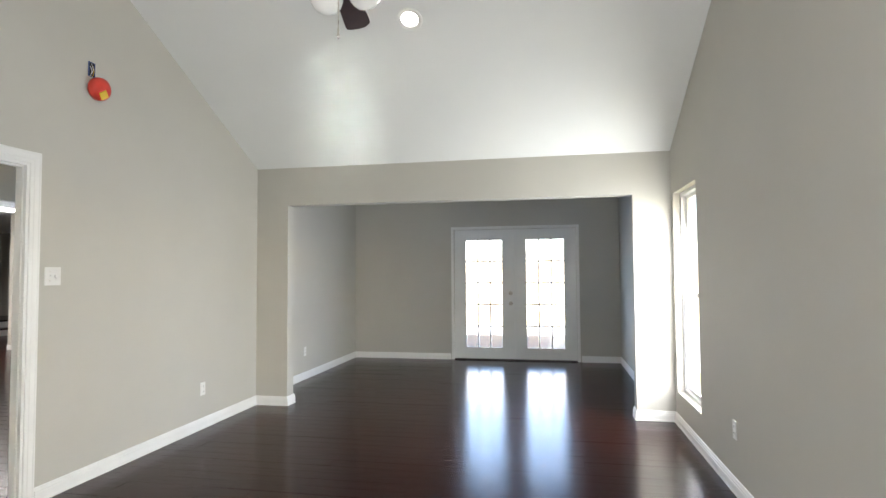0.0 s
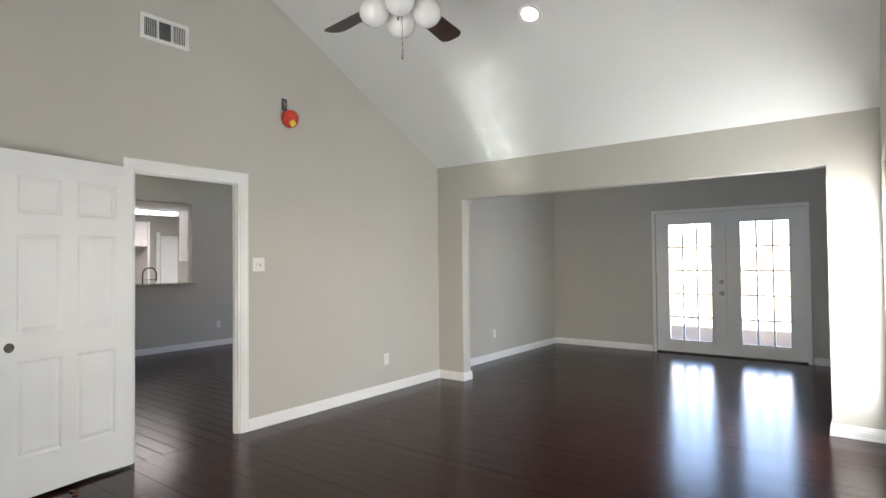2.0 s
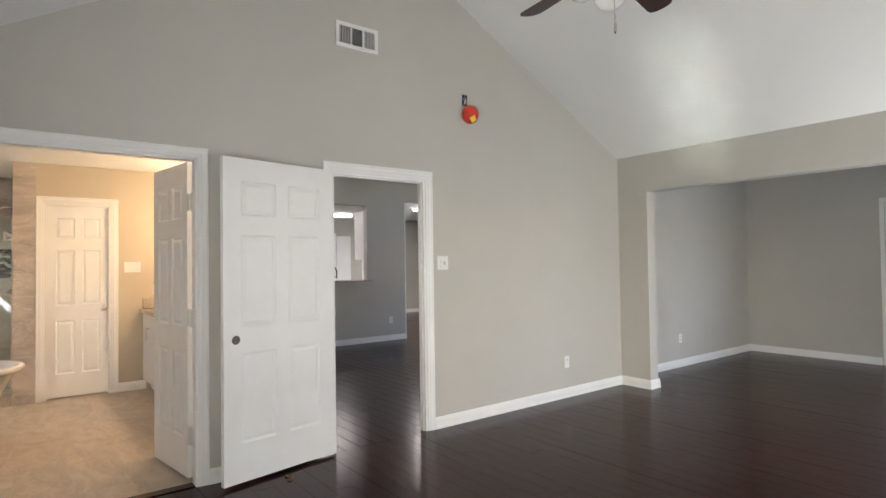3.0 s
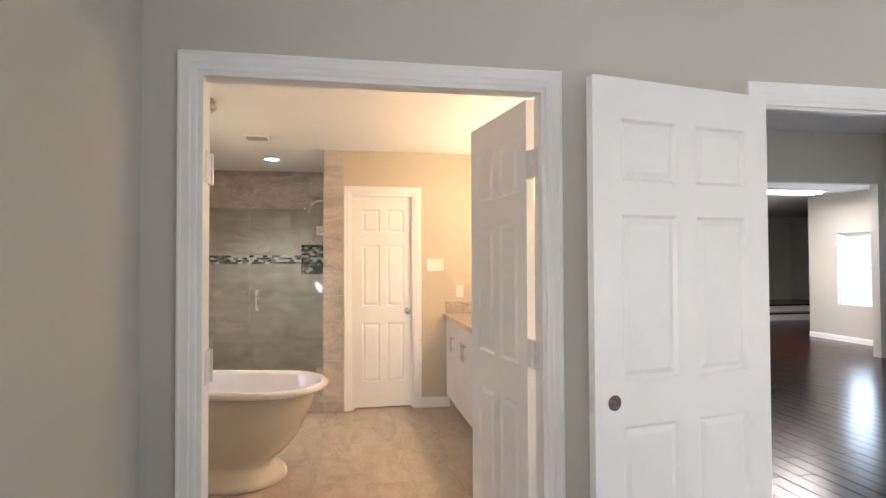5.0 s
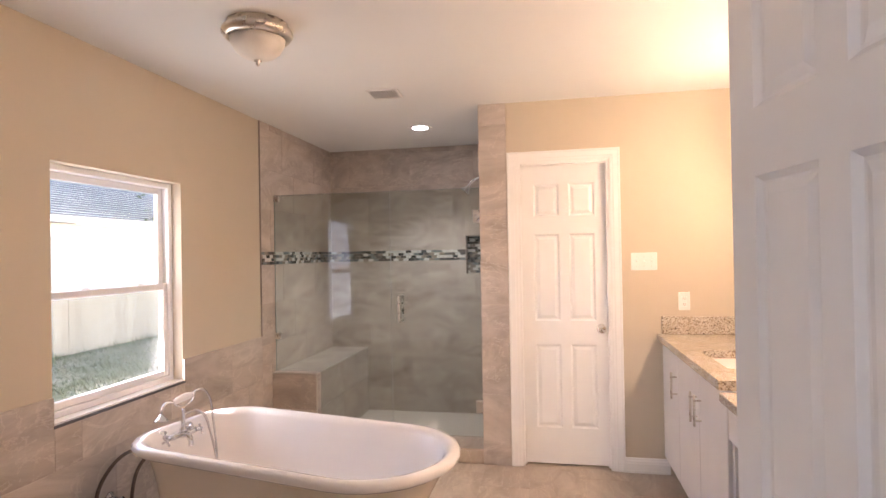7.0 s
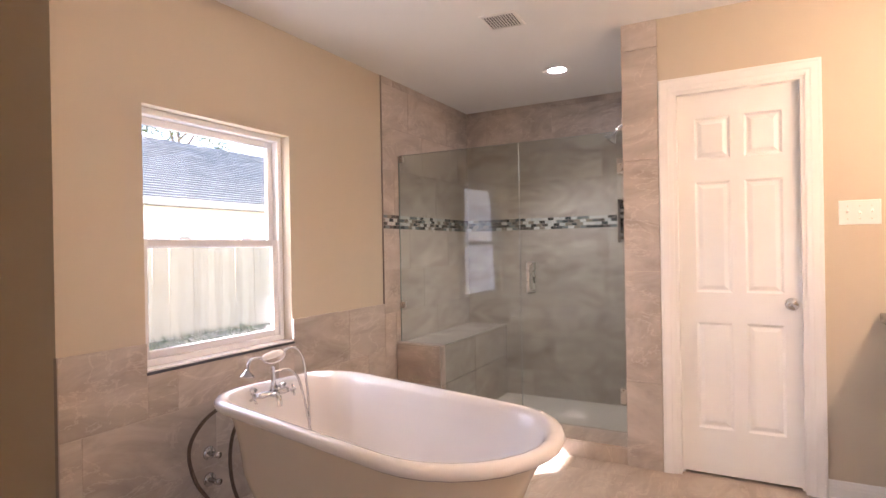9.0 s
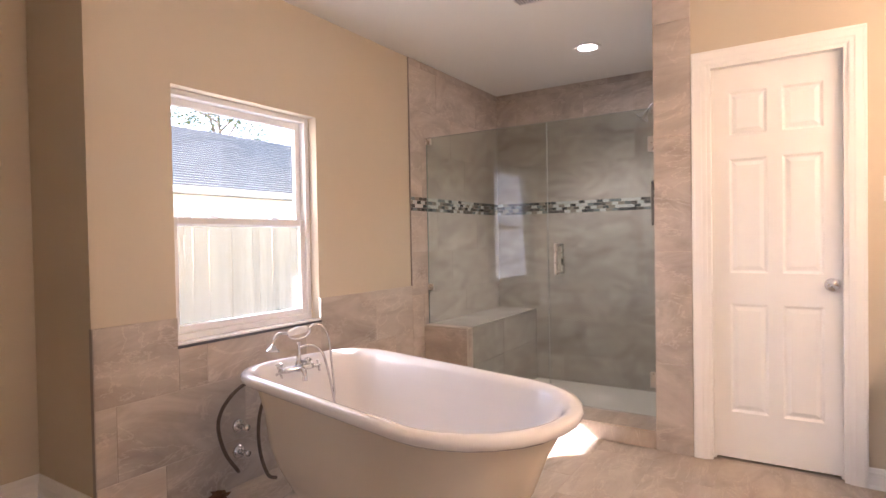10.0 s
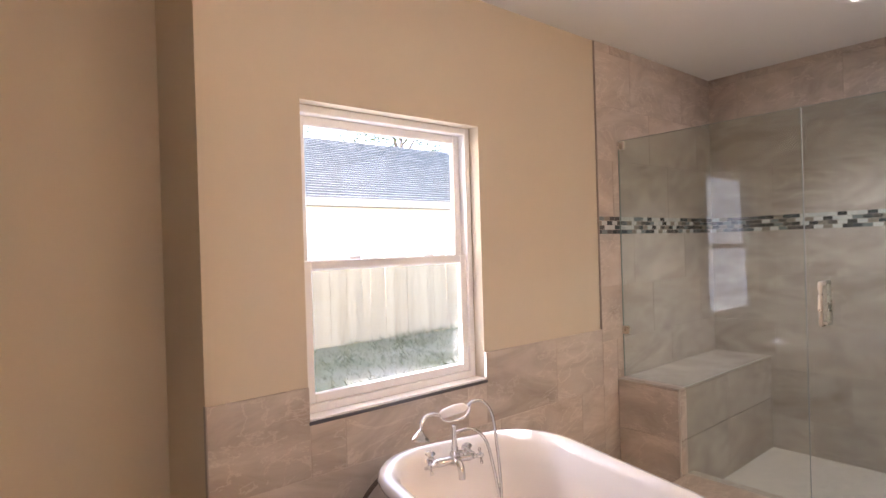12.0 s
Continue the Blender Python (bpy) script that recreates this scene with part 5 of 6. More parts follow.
def sink_faucet(x, z):
    ob = thing("sink_faucet", pose(x, 1.805, z), "chrome sink faucet with two lever handles", "faucet", "vanity faucets")
    part("spout", tube(bend([(0, 0, 0), (0, 0, 0.10), (0, -0.03, 0.145), (0, -0.09, 0.14), (0, -0.12, 0.10)], 6), 0.012, 14), CHROME, ob, "", True)
    part("base", lathe([(0.027, 0), (0.027, 0.01), (0.016, 0.018), (0.014, 0.03)], 24), CHROME, ob, "", True)
    for s in (-1, 1):
        part("handle_base", lathe([(0.024, 0), (0.024, 0.01), (0.014, 0.02), (0.012, 0.05), (0.004, 0.055)], 20), CHROME, ob, "", True).location = (s * 0.10, 0, 0)
        part("lever", tube([(s * 0.10, 0, 0.045), (s * 0.13, -0.01, 0.055), (s * 0.17, -0.015, 0.06)], [0.009, 0.008, 0.006]), CHROME, ob, "", True)
    return ob


sink_cabinet(VX[0], VX[1], "white slab-door vanity cabinet with nickel bar handles")
sink_cabinet(VX[2], VX[3], "white slab-door vanity cabinet beside the doorway")
stone_top(VX[0], VX[1] + 0.01, ZH, -5.60, "speckled beige granite vanity top with a sink cut-out")
stone_top(VX[2] - 0.01, VX[3], ZH, -3.90, "speckled beige granite vanity top beside the doorway")
stone_top(VX[1] + 0.012, VX[2] - 0.012, ZL, None, "lower speckled beige granite make-up desk top")
solid("side_splash", box(C, C + 0.02, VF + 0.03, BN - 0.021, ZH + 0.001, ZH + 0.115, 0.002), GRANITE, "granite side splash against the closet wall", "backsplash")
desk = thing("vanity_desk", pose((VX[1] + VX[2]) / 2, 1.64, 0), "white knee-space desk with one drawer", "desk")
dw = (VX[2] - VX[1]) / 2 - 0.013
part("drawer_box", box(-dw, dw, -0.262, 0.255, ZL - 0.19, ZL - 0.042), CABINET, desk)
dr = part("drawer_front", box(-dw + 0.003, dw - 0.003, -0.282, -0.263, ZL - 0.19, ZL - 0.05, 0.002), CABINET, desk)
bar_handle(dr, (0, -0.314, ZL - 0.12), 0.15, False)
for s in (-1, 1):
    part("side_panel", box(s * dw - 0.009, s * dw + 0.009, -0.262, 0.255, 0.0, ZL - 0.19), CABINET, desk)
basin(-5.60, ZH)
basin(-3.90, ZH)
sink_faucet(-5.60, ZH)
sink_faucet(-3.90, ZH)


def vanity_light(x, watts):
    ob = thing("vanity_light", pose(x, BN, 2.09), "lit nickel vanity light bar with three glass globes", "wall lamp", "vanity light bars")
    part("back_plate", box(-0.30, 0.30, -0.03, 0.0, -0.05, 0.05, 0.006, segments=2), NICKEL, ob, "nickel back plate")
    for k in (-0.22, 0.0, 0.22):
        part("arm", tube(bend([(k, -0.03, 0), (k, -0.09, 0.01), (k, -0.12, -0.02)], 5), 0.008), NICKEL, ob)
        g = part("globe", lathe([(0.018, 0.0), (0.035, -0.02), (0.05, -0.06), (0.054, -0.10), (0.046, -0.125), (0.01, -0.13)], 24), GLOW_WARM, ob, "lit frosted glass globe", True)
        g.location = (k, -0.12, -0.02)
        bulb_lamp("vanity_lamp", (x + k, BN - 0.12, 1.92), watts, WARM, 0.04)
    return ob


vanity_light(-5.60, 0.5)
vanity_light(-4.25, 0.93)

# ---------------------------------------------------------------- kitchen and hall glimpsed through the dining room
solid("bar_top", box(DX - 0.20, DX + 0.09, PT[0] - 0.05, PT[1] + 0.06, PT[2] - 0.001, PT[2] + 0.03, 0.004), GRANITE, "granite ledge of the pass-through", "ledge")
kl = thing("kitchen_light", pose(-10.0, 4.9, 2.44), "lit fluorescent ceiling light in the kitchen", "ceiling light")
part("housing", box(-0.15, 0.15, -1.0, 1.0, -0.03, 0, 0.005), PLASTIC, kl)
part("diffuser", box(-0.13, 0.13, -0.98, 0.98, -0.08, -0.03, 0.02, segments=2), GLOW_TUBE, kl, "lit white diffuser")
ar = area_lamp("kitchen_lamp", (-10.0, 4.9, 2.35), (-10.0, 4.9, 0), 0.25, 1.9, 4.0, (1.0, 0.9, 0.84))
cab = thing("upper_cabinet", pose(-8.53, 5.66, 1.44), "white kitchen wall cabinet beside the pass-through", "cabinet", "kitchen wall cabinets")
part("body", box(-0.58, 0.57, -0.14, 0.168, 0, 0.93), CABINET, cab)
for k in range(3):
    part("cabinet_door", box(-0.577 + k * 0.383, -0.197 + k * 0.383, -0.16, -0.142, 0.004, 0.926, 0.003), CABINET, cab)
fr = thing("upper_cabinet", pose(-11.55, 5.45, 1.77), "white cabinet over the empty refrigerator bay", "cabinet", "kitchen wall cabinets")
part("body", box(-0.35, 0.33, -0.45, 0.45, 0, 0.53), CABINET, fr)
for k in range(2):
    part("cabinet_door", box(0.332, 0.35, -0.447 + k * 0.45, -0.003 + k * 0.45, 0.004, 0.526, 0.003), CABINET, fr)
solid("refrigerator_panel", box(-11.9, -11.2, 5.902, 5.945, 0.001, 2.3, 0.003), CABINET, "tall white side panel of the refrigerator bay", "panel")
solid("door_pantry", box(-12.148, -12.11, 6.62, 7.02, 0.01, 2.06, 0.004), DOOR, "closed white door in the hall wall", "door", "structure")
solid("trim", box(-12.148, -12.13, 6.53, 6.618, 0.0, 2.14, 0.003), TRIM, "white door trim", "door casing", "structure")
kf = thing("kitchen_faucet", pose(-8.2, 4.44, 0.92), "dark arched kitchen faucet", "faucet")
part("spout", tube(bend([(0, 0, 0), (0, 0, 0.32), (0, 0.06, 0.40), (0, 0.16, 0.40), (0, 0.21, 0.32), (0, 0.21, 0.2)], 6), 0.011), plain("dark_bronze", (0.06, 0.05, 0.045), 0.35, 0.8), kf, "", True)
part("crossbar", tube([(0, 0, 0.22), (0, 0.21, 0.22)], 0.008), CHROME, kf)
sb = thing("sink_counter", pose(-8.25, 3.9, 0), "kitchen sink counter behind the pass-through", "counter")
part("body", box(-0.28, 0.3, -1.0, 1.3, 0.0, 0.88), CABINET, sb)
part("top", box(-0.31, 0.31, -1.0, 1.3, 0.881, 0.92, 0.004), GRANITE, sb)
hl = thing("hall_light", pose(-8.95, 7.42, 2.53), "lit two-tube ceiling light in the hall", "ceiling light")
part("housing", box(-0.15, 0.15, -0.6, 0.6, -0.03, 0, 0.004), PLASTIC, hl)
for s in (-0.08, 0.08):
    part("lit_tube", tube([(s, -0.57, -0.05), (s, 0.57, -0.05)], 0.02, 12), GLOW_TUBE, hl, "lit fluorescent tube")
area_lamp("hall_lamp", (-8.95, 7.42, 2.44), (-8.95, 7.42, 0), 0.25, 1.1, 8.0, (1.0, 0.93, 0.86))
st = thing("hall_steps", pose(-12.95, 10.85, 0), "two low steps with white risers and dark treads", "steps", kind="structure")
for k in range(2):
    x1 = 0.55 - 0.3 * k
    part("riser", box(-1.2, x1, -1.44, 1.5, k * 0.17, k * 0.17 + 0.135), TRIM, st, "white painted riser")
    part("tread", box(-1.2, x1 + 0.025, -1.44, 1.5, k * 0.17 + 0.136, k * 0.17 + 0.169, 0.004), PLANK, st, "dark wooden tread")

# ---------------------------------------------------------------- garden outside the bathroom window
def lawn_material():
    m, n, l, p = nodes_of("patchy_lawn", 0.9)
    vec = mapped(n, l, (1, 1, 1))
    big = noise_node(n, l, vec, 0.7, 6.0)
    fine = noise_node(n, l, vec, 18.0, 5.0)
    r = ramp(n, [(0.36, (0.07, 0.11, 0.03)), (0.48, (0.19, 0.19, 0.085)), (0.62, (0.40, 0.35, 0.25))])
    mx = n.new("ShaderNodeMix")
    mx.inputs[0].default_value = 0.5
    l.new(big.outputs["Fac"], mx.inputs[2])
    l.new(fine.outputs["Fac"], mx.inputs[3])
    l.new(mx.outputs[0], r.inputs[0])
    l.new(r.outputs[0], p.inputs["Base Color"])
    add_bump(n, l, p, fine.outputs["Fac"], 0.8, 0.03)
    return m


solid("ground", box(-300, 300, -300, 300, -0.3, -0.14), lawn_material(), "patchy lawn round the house", "ground", "structure")
# patio added, pale so that sun bouncing off it whitens the garden door panes
solid("patio", box(-8, 8, YB + 0.16, 15, -0.139, -0.06), plain("pale_concrete", (0.52, 0.51, 0.49), 0.85, var=0.12, scale=2, bump=0.4, bscale=40), "pale concrete patio added as a bright backdrop to the garden doors", "patio", "structure")
def board_wood(name):
    m, n, l, p = nodes_of(name, 0.8)
    vec = mapped(n, l, (9.0, 9.0, 0.9), True)
    grain = noise_node(n, l, vec, 4.0, 7.0, 0.6)
    r = ramp(n, [(0.2, (0.48, 0.36, 0.23)), (0.5, (0.63, 0.50, 0.34)), (0.8, (0.70, 0.57, 0.41))])
    l.new(grain.outputs["Fac"], r.inputs[0])
    info = n.new("ShaderNodeObjectInfo")
    v = n.new("ShaderNodeMapRange")
    v.inputs["To Min"].default_value, v.inputs["To Max"].default_value = 0.85, 1.1
    l.new(info.outputs["Random"], v.inputs["Value"])
    hsv = n.new("ShaderNodeHueSaturation")
    l.new(r.outputs[0], hsv.inputs["Color"])
    l.new(v.outputs[0], hsv.inputs["Value"])
    l.new(hsv.outputs[0], p.inputs["Base Color"])
    add_bump(n, l, p, grain.outputs["Fac"], 0.4, 0.004)
    return m


FENCE = board_wood("weathered_pine")
fy = -7.3
fence = thing("fence", pose(-9, fy, -0.14), "tall weathered pine privacy fence", "fence")
random.seed(11)
fw = 0.1435
pk_h = 1.95
pk = bmesh.new()
sh_pts = [(-fw / 2, 0), (fw / 2, 0), (fw / 2, pk_h - 0.04), (fw / 2 - 0.035, pk_h), (-fw / 2 + 0.035, pk_h), (-fw / 2, pk_h - 0.04)]
fa = [pk.verts.new((x, 0.0, z)) for x, z in sh_pts]
fb = [pk.verts.new((x, 0.018, z)) for x, z in sh_pts]
pk.faces.new(fa)
pk.faces.new(fb[::-1])
for i in range(6):
    j = (i + 1) % 6
    pk.faces.new((fa[i], fb[i], fb[j], fa[j]))
bmesh.ops.recalc_face_normals(pk, faces=pk.faces)
pk_me = mesh_of("picket", pk, FENCE)
for k in range(140):
    ob = new("picket", pk_me)
    ob.parent = fence
    ob.matrix_basis = pose(-12.0 + k * 0.145, random.uniform(-0.004, 0.004), random.uniform(-0.012, 0.012), 0, random.uniform(-0.4, 0.4), 0)
for z in (0.3, 0.95, 1.6):
    part("rail", box(-12.1, 8.4, -0.042, -0.004, z - 0.045, z + 0.045, 0.004), FENCE, fence)
for k in range(9):
    part("post", box(-12.0 + k * 2.4, -11.91 + k * 2.4, -0.132, -0.043, 0, 1.9, 0.004), FENCE, fence)


def grass_patch():
    rnd = random.Random(31)
    m, n, l, p = nodes_of("grass_blade", 0.7)
    g = n.new("ShaderNodeNewGeometry")
    r = ramp(n, [(0.0, (0.06, 0.10, 0.03)), (0.4, (0.10, 0.14, 0.05)), (0.65, (0.22, 0.21, 0.11)), (1.0, (0.42, 0.36, 0.24))])
    l.new(g.outputs["Random Per Island"], r.inputs[0])
    l.new(r.outputs[0], p.inputs["Base Color"])
    vs, fs = [], []
    while len(fs) < 26000:
        x, y = rnd.uniform(-15.5, -4.0), rnd.uniform(-7.25, -2.6)
        thick = 0.5 + 0.5 * math.sin(x * 1.7 + 1.3 * math.sin(y * 2.1)) * math.cos(y * 1.3 + x * 0.4)
        if rnd.random() > 0.25 + thick:
            continue
        h = rnd.uniform(0.03, 0.075) * (1.9 if rnd.random() < 0.05 or y < -6.9 else 1.0)
        a = rnd.uniform(0, math.pi)
        dx, dy = 0.006 * math.cos(a), 0.006 * math.sin(a)
        bx, by = rnd.gauss(0, 0.025), rnd.gauss(0, 0.025)
        i = len(vs)
        vs += [(x - dx, y - dy, -0.142), (x + dx, y + dy, -0.142), (x + bx + dx * 0.6, y + by + dy * 0.6, -0.14 + h * 0.65), (x + bx * 1.8, y + by * 1.8, -0.14 + h)]
        fs += [(i, i + 1, i + 2), (i, i + 2, i + 3)]
    me = bpy.data.meshes.new("grass")
    me.from_pydata(vs, [], fs)
    me.materials.append(m)
    return tagged(new("grass", me), "rough green and straw-coloured grass before the fence", "grass", kind="stuff")


grass_patch()


def shingle_material():
    m, n, l, p = nodes_of("grey_shingle", 0.9)
    g = n.new("ShaderNodeNewGeometry")
    r = ramp(n, [(0.0, (0.30, 0.28, 0.205)), (0.4, (0.37, 0.345, 0.255)), (0.75, (0.335, 0.31, 0.23)), (1.0, (0.41, 0.38, 0.285))])
    l.new(g.outputs["Random Per Island"], r.inputs[0])
    l.new(r.outputs[0], p.inputs["Base Color"])
    fine = noise_node(n, l, mapped(n, l, (1, 1, 1)), 60, 3)
    add_bump(n, l, p, fine.outputs["Fac"], 0.5, 0.01)
    return m


house = thing("neighbour_house", pose(-12, -13, -0.14), "single-storey house with a grey shingle roof", "house")
part("wall", box(-12, 12, -8, -0.5, 0, 2.69), plain("cream_siding", (0.6, 0.56, 0.48), 0.7, var=0.05, scale=4), house, "cream painted wall")
part("fascia", box(-12.4, 12.4, -0.02, 0.02, 2.71, 2.9, 0.004), plain("white_fascia", (0.75, 0.74, 0.7), 0.6), house, "white fascia board")
part("soffit", box(-12.4, 12.4, -0.5, -0.02, 2.71, 2.73), TRIM, house)
deck = bmesh.new()
SL = 0.6
for y0, z0, y1, z1 in ((0.03, 2.88, -4.1, 2.88 + 4.13 * SL), (-8.2, 2.88, -4.1, 2.88 + 4.1 * SL)):
    q = [deck.verts.new(c) for c in ((-12.5, y0, z0), (12.5, y0, z0), (12.5, y1, z1), (-12.5, y1, z1))]
    deck.faces.new(q)
roof = part("roof", deck, plain("roof_felt_and_shade", (0.13, 0.127, 0.115), 0.9), house, "grey shingle roof")
random.seed(5)
exposure = 0.17
n_rows = int(4.13 * math.hypot(1, SL) / exposure)
verts, faces = [], []
for rrow in range(n_rows):
    s0 = rrow * exposure
    c = 1 / math.hypot(1, SL)
    y0, z0 = 0.05 - s0 * c, 2.89 + s0 * c * SL
    # shingles stop short: the dark felt strip stands in for each course's shadow
    y1, z1 = y0 - exposure * 0.84 * c, z0 + exposure * 0.84 * c * SL
    x = -12.5 + random.uniform(-0.3, 0)
    while x < 12.5:
        w = random.uniform(0.26, 0.36)
        lift = random.uniform(0.034, 0.046)
        i = len(verts)
        verts += [(x, y0, z0 + lift), (x + w - 0.02, y0, z0 + lift), (x + w - 0.02, y1, z1 + 0.004), (x, y1, z1 + 0.004), (x, y0, z0), (x + w - 0.02, y0, z0)]
        faces += [(i, i + 1, i + 2, i + 3), (i + 4, i + 5, i + 1, i)]
        x += w
me = bpy.data.meshes.new("shingles")
me.from_pydata(verts, [], faces)
me.materials.append(shingle_material())
me.materials.append(bpy.data.materials["roof_felt_and_shade"])
# front edges take the dark felt colour as painted shadow lines
me.polygons.foreach_set("material_index", [k % 2 for k in range(len(faces))])
sg = tagged(new("shingles", me), kind="stuff")
sg.parent = house

LEAVES = plain("oak_leaf", (0.075, 0.10, 0.035), 0.6, var=0.35, scale=3)
BARK = plain("bark", (0.12, 0.09, 0.065), 0.9, var=0.3, scale=9, bump=0.6, bscale=30)


def tree(x, y, h, spread, seed, label):
    rnd = random.Random(seed)
    ob = thing("tree", pose(x, y, -0.14), label, "tree", "garden trees")
    part("trunk", tube(bend([(0, 0, 0), (0.1, 0.05, h * 0.3), (-0.05, 0.1, h * 0.6), (0.05, 0, h * 0.85)], 6), [0.22 - 0.009 * i for i in range(19)], 10), BARK, ob, "", True)
    vs, fs = [], []
    for k in range(11):
        a = rnd.uniform(0, 6.28)
        z0 = h * rnd.uniform(0.45, 0.8)
        r = spread * rnd.uniform(0.5, 1.0)
        tip = Vector((r * math.cos(a), r * math.sin(a), z0 + h * rnd.uniform(0.08, 0.25)))
        part("limb", tube(bend([(0, 0, z0), tip * 0.5 + Vector((0, 0, z0 * 0.5 + 0.1)), tip], 4), [0.07 - 0.006 * i for i in range(9)], 7), BARK, ob)
        for c in range(26):
            cen = tip + Vector((rnd.gauss(0, spread * 0.22), rnd.gauss(0, spread * 0.22), rnd.gauss(0, h * 0.06)))
            for q in range(14):
                pnt = cen + Vector((rnd.gauss(0, 0.22), rnd.gauss(0, 0.22), rnd.gauss(0, 0.16)))
                d = Vector((rnd.gauss(0, 1), rnd.gauss(0, 1), rnd.gauss(0, 0.7))).normalized() * rnd.uniform(0.06, 0.11)
                e = d.orthogonal().normalized() * rnd.uniform(0.03, 0.05)
                i = len(vs)
                vs += [pnt - d, pnt + e, pnt + d, pnt - e]
                fs.append((i, i + 1, i + 2, i + 3))
    cm = bpy.data.meshes.new("crown")
    cm.from_pydata(vs, [], fs)
    cm.materials.append(LEAVES)
    new("crown", cm).parent = ob


tree(-14.5, -24.0, 9.5, 3.2, 1, "leafy green tree behind the neighbouring house")
tree(-9.5, -26.0, 10.0, 3.4, 2, "leafy green tree behind the neighbouring house")
tree(-20.5, -23.0, 9.0, 3.2, 3, "leafy green tree behind the neighbouring house")

tree(-20.5, -11.3, 5.6, 1.7, 7, "small leafy tree beside the neighbouring house")

# fence added as a sunlit backdrop that keeps the panes bright
back_fence = thing("backdrop_fence", pose(-0.5, 16.0, -0.14), "pale board fence added as a bright backdrop beyond the patio", "fence")
for k in range(100):
    ob = new("picket", pk_me)
    ob.parent = back_fence
    ob.matrix_basis = pose(-7.2 + k * 0.145, random.uniform(-0.004, 0.004), random.uniform(-0.012, 0.012))
for z in (0.3, 0.95, 1.6):
    part("rail", box(-7.3, 7.3, 0.02, 0.06, z - 0.045, z + 0.045, 0.004), FENCE, back_fence)

# unseen eave over the bathroom window, made deep to trim the sun patch
solid("roof_overhang", box(-8.6, -2.0, WS - 2.17, WS - 0.17, 2.44, 2.52, 0.004), TRIM, "white boarded overhang, out of view, sized to trim the sun", "eaves", "structure")
# unseen roofs added to keep direct sun out of tall window and doorway
solid("porch_roof", box(XE + 0.2, XE + 3.3, -0.44, YB + 0.1, 2.5, 2.58, 0.004), TRIM, "white boarded roof added to block sun at the tall window", "porch roof", "structure")
solid("porch_roof", box(-1.9, XE + 3.3, -3.6, -0.45, 2.5, 2.58, 0.004), TRIM, "white boarded roof added to block sun at the unseen doorway", "porch roof", "structure")
# floor added outside the unseen doorway
solid("added_porch_floor", box(-1.9, XE + 3.3, -3.4, -0.44, -0.139, -0.02), bpy.data.materials["pale_concrete"], "pale concrete floor added before the unseen doorway", "porch", "structure")

# ---------------------------------------------------------------- plank floor
_len_cache = {}


def plank_mesh(length, width=0.127):
    key = (round(length, 2), width)
    if key not in _len_cache:
        L, w, t, c = key[0] - 0.0007, width - 0.0007, 0.012, 0.0009
        bm = bmesh.new()
        lo = [bm.verts.new(v) for v in ((-L / 2, -w / 2, -t), (L / 2, -w / 2, -t), (L / 2, w / 2, -t), (-L / 2, w / 2, -t))]
        md = [bm.verts.new(v) for v in ((-L / 2, -w / 2, -c), (L / 2, -w / 2, -c), (L / 2, w / 2, -c), (-L / 2, w / 2, -c))]
        hi = [bm.verts.new(v) for v in ((-L / 2 + c, -w / 2 + c, 0), (L / 2 - c, -w / 2 + c, 0), (L / 2 - c, w / 2 - c, 0), (-L / 2 + c, w / 2 - c, 0))]
        bm.faces.new(hi)
        for a, b in ((lo, md), (md, hi)):
            for i in range(4):
                j = (i + 1) % 4
                bm.faces.new((a[i], a[j], b[j], b[i]))
        _len_cache[key] = mesh_of("plank", bm, PLANK)
    return _len_cache[key]


floor_ob = bpy.data.objects["floor"]
random.seed(21)
PW = 0.127
y = YS
while y < YB:
    x0, x1 = (XW, XE) if y < YH + 0.02 else (BX, 1.01)
    x = x0 - random.choice((0.0, 0.3, 0.6, 0.9))
    while x < x1:
        L = random.choice((0.6, 0.9, 1.2, 1.5))
        a, b = max(x, x0), min(x + L, x1)
        if b - a > 0.05:
            ob = new("plank", plank_mesh(b - a))
            ob.parent = floor_ob
            ob.matrix_basis = pose((a + b) / 2, y + PW / 2, random.uniform(-0.0006, 0.0006))
        x += L
    y += PW
# the rooms beyond the door, joined
verts, faces = [], []
y = BN + 0.12
while y < 12.5:
    x0, x1 = (-14.5, XW) if y < YH else (-14.5, BX - 0.12)
    x = x0 - random.choice((0.0, 0.3, 0.6, 0.9))
    while x < x1:
        L = random.choice((0.6, 0.9, 1.2, 1.5))
        a, b = max(x, x0), min(x + L, x1) - 0.003
        if b > a:
            i, z, c = len(verts), random.uniform(-0.0015, 0), 0.002
            verts += [(a, y, z - c), (b, y, z - c), (b, y + PW - 0.003, z - c), (a, y + PW - 0.003, z - c), (a + c, y + c, z), (b - c, y + c, z), (b - c, y + PW - 0.003 - c, z), (a + c, y + PW - 0.003 - c, z)]
            faces += [(i + 4, i + 5, i + 6, i + 7), (i, i + 1, i + 5, i + 4), (i + 1, i + 2, i + 6, i + 5), (i + 2, i + 3, i + 7, i + 6), (i + 3, i, i + 4, i + 7)]
        x += L
    y += PW
me = bpy.data.meshes.new("far_planks")
me.from_pydata(verts, [], faces)
me.materials.append(PLANK)
fp = tagged(new("far_planks", me), kind="stuff")
fp.parent = floor_ob

# ---------------------------------------------------------------- tiles
_tile_cache = {}


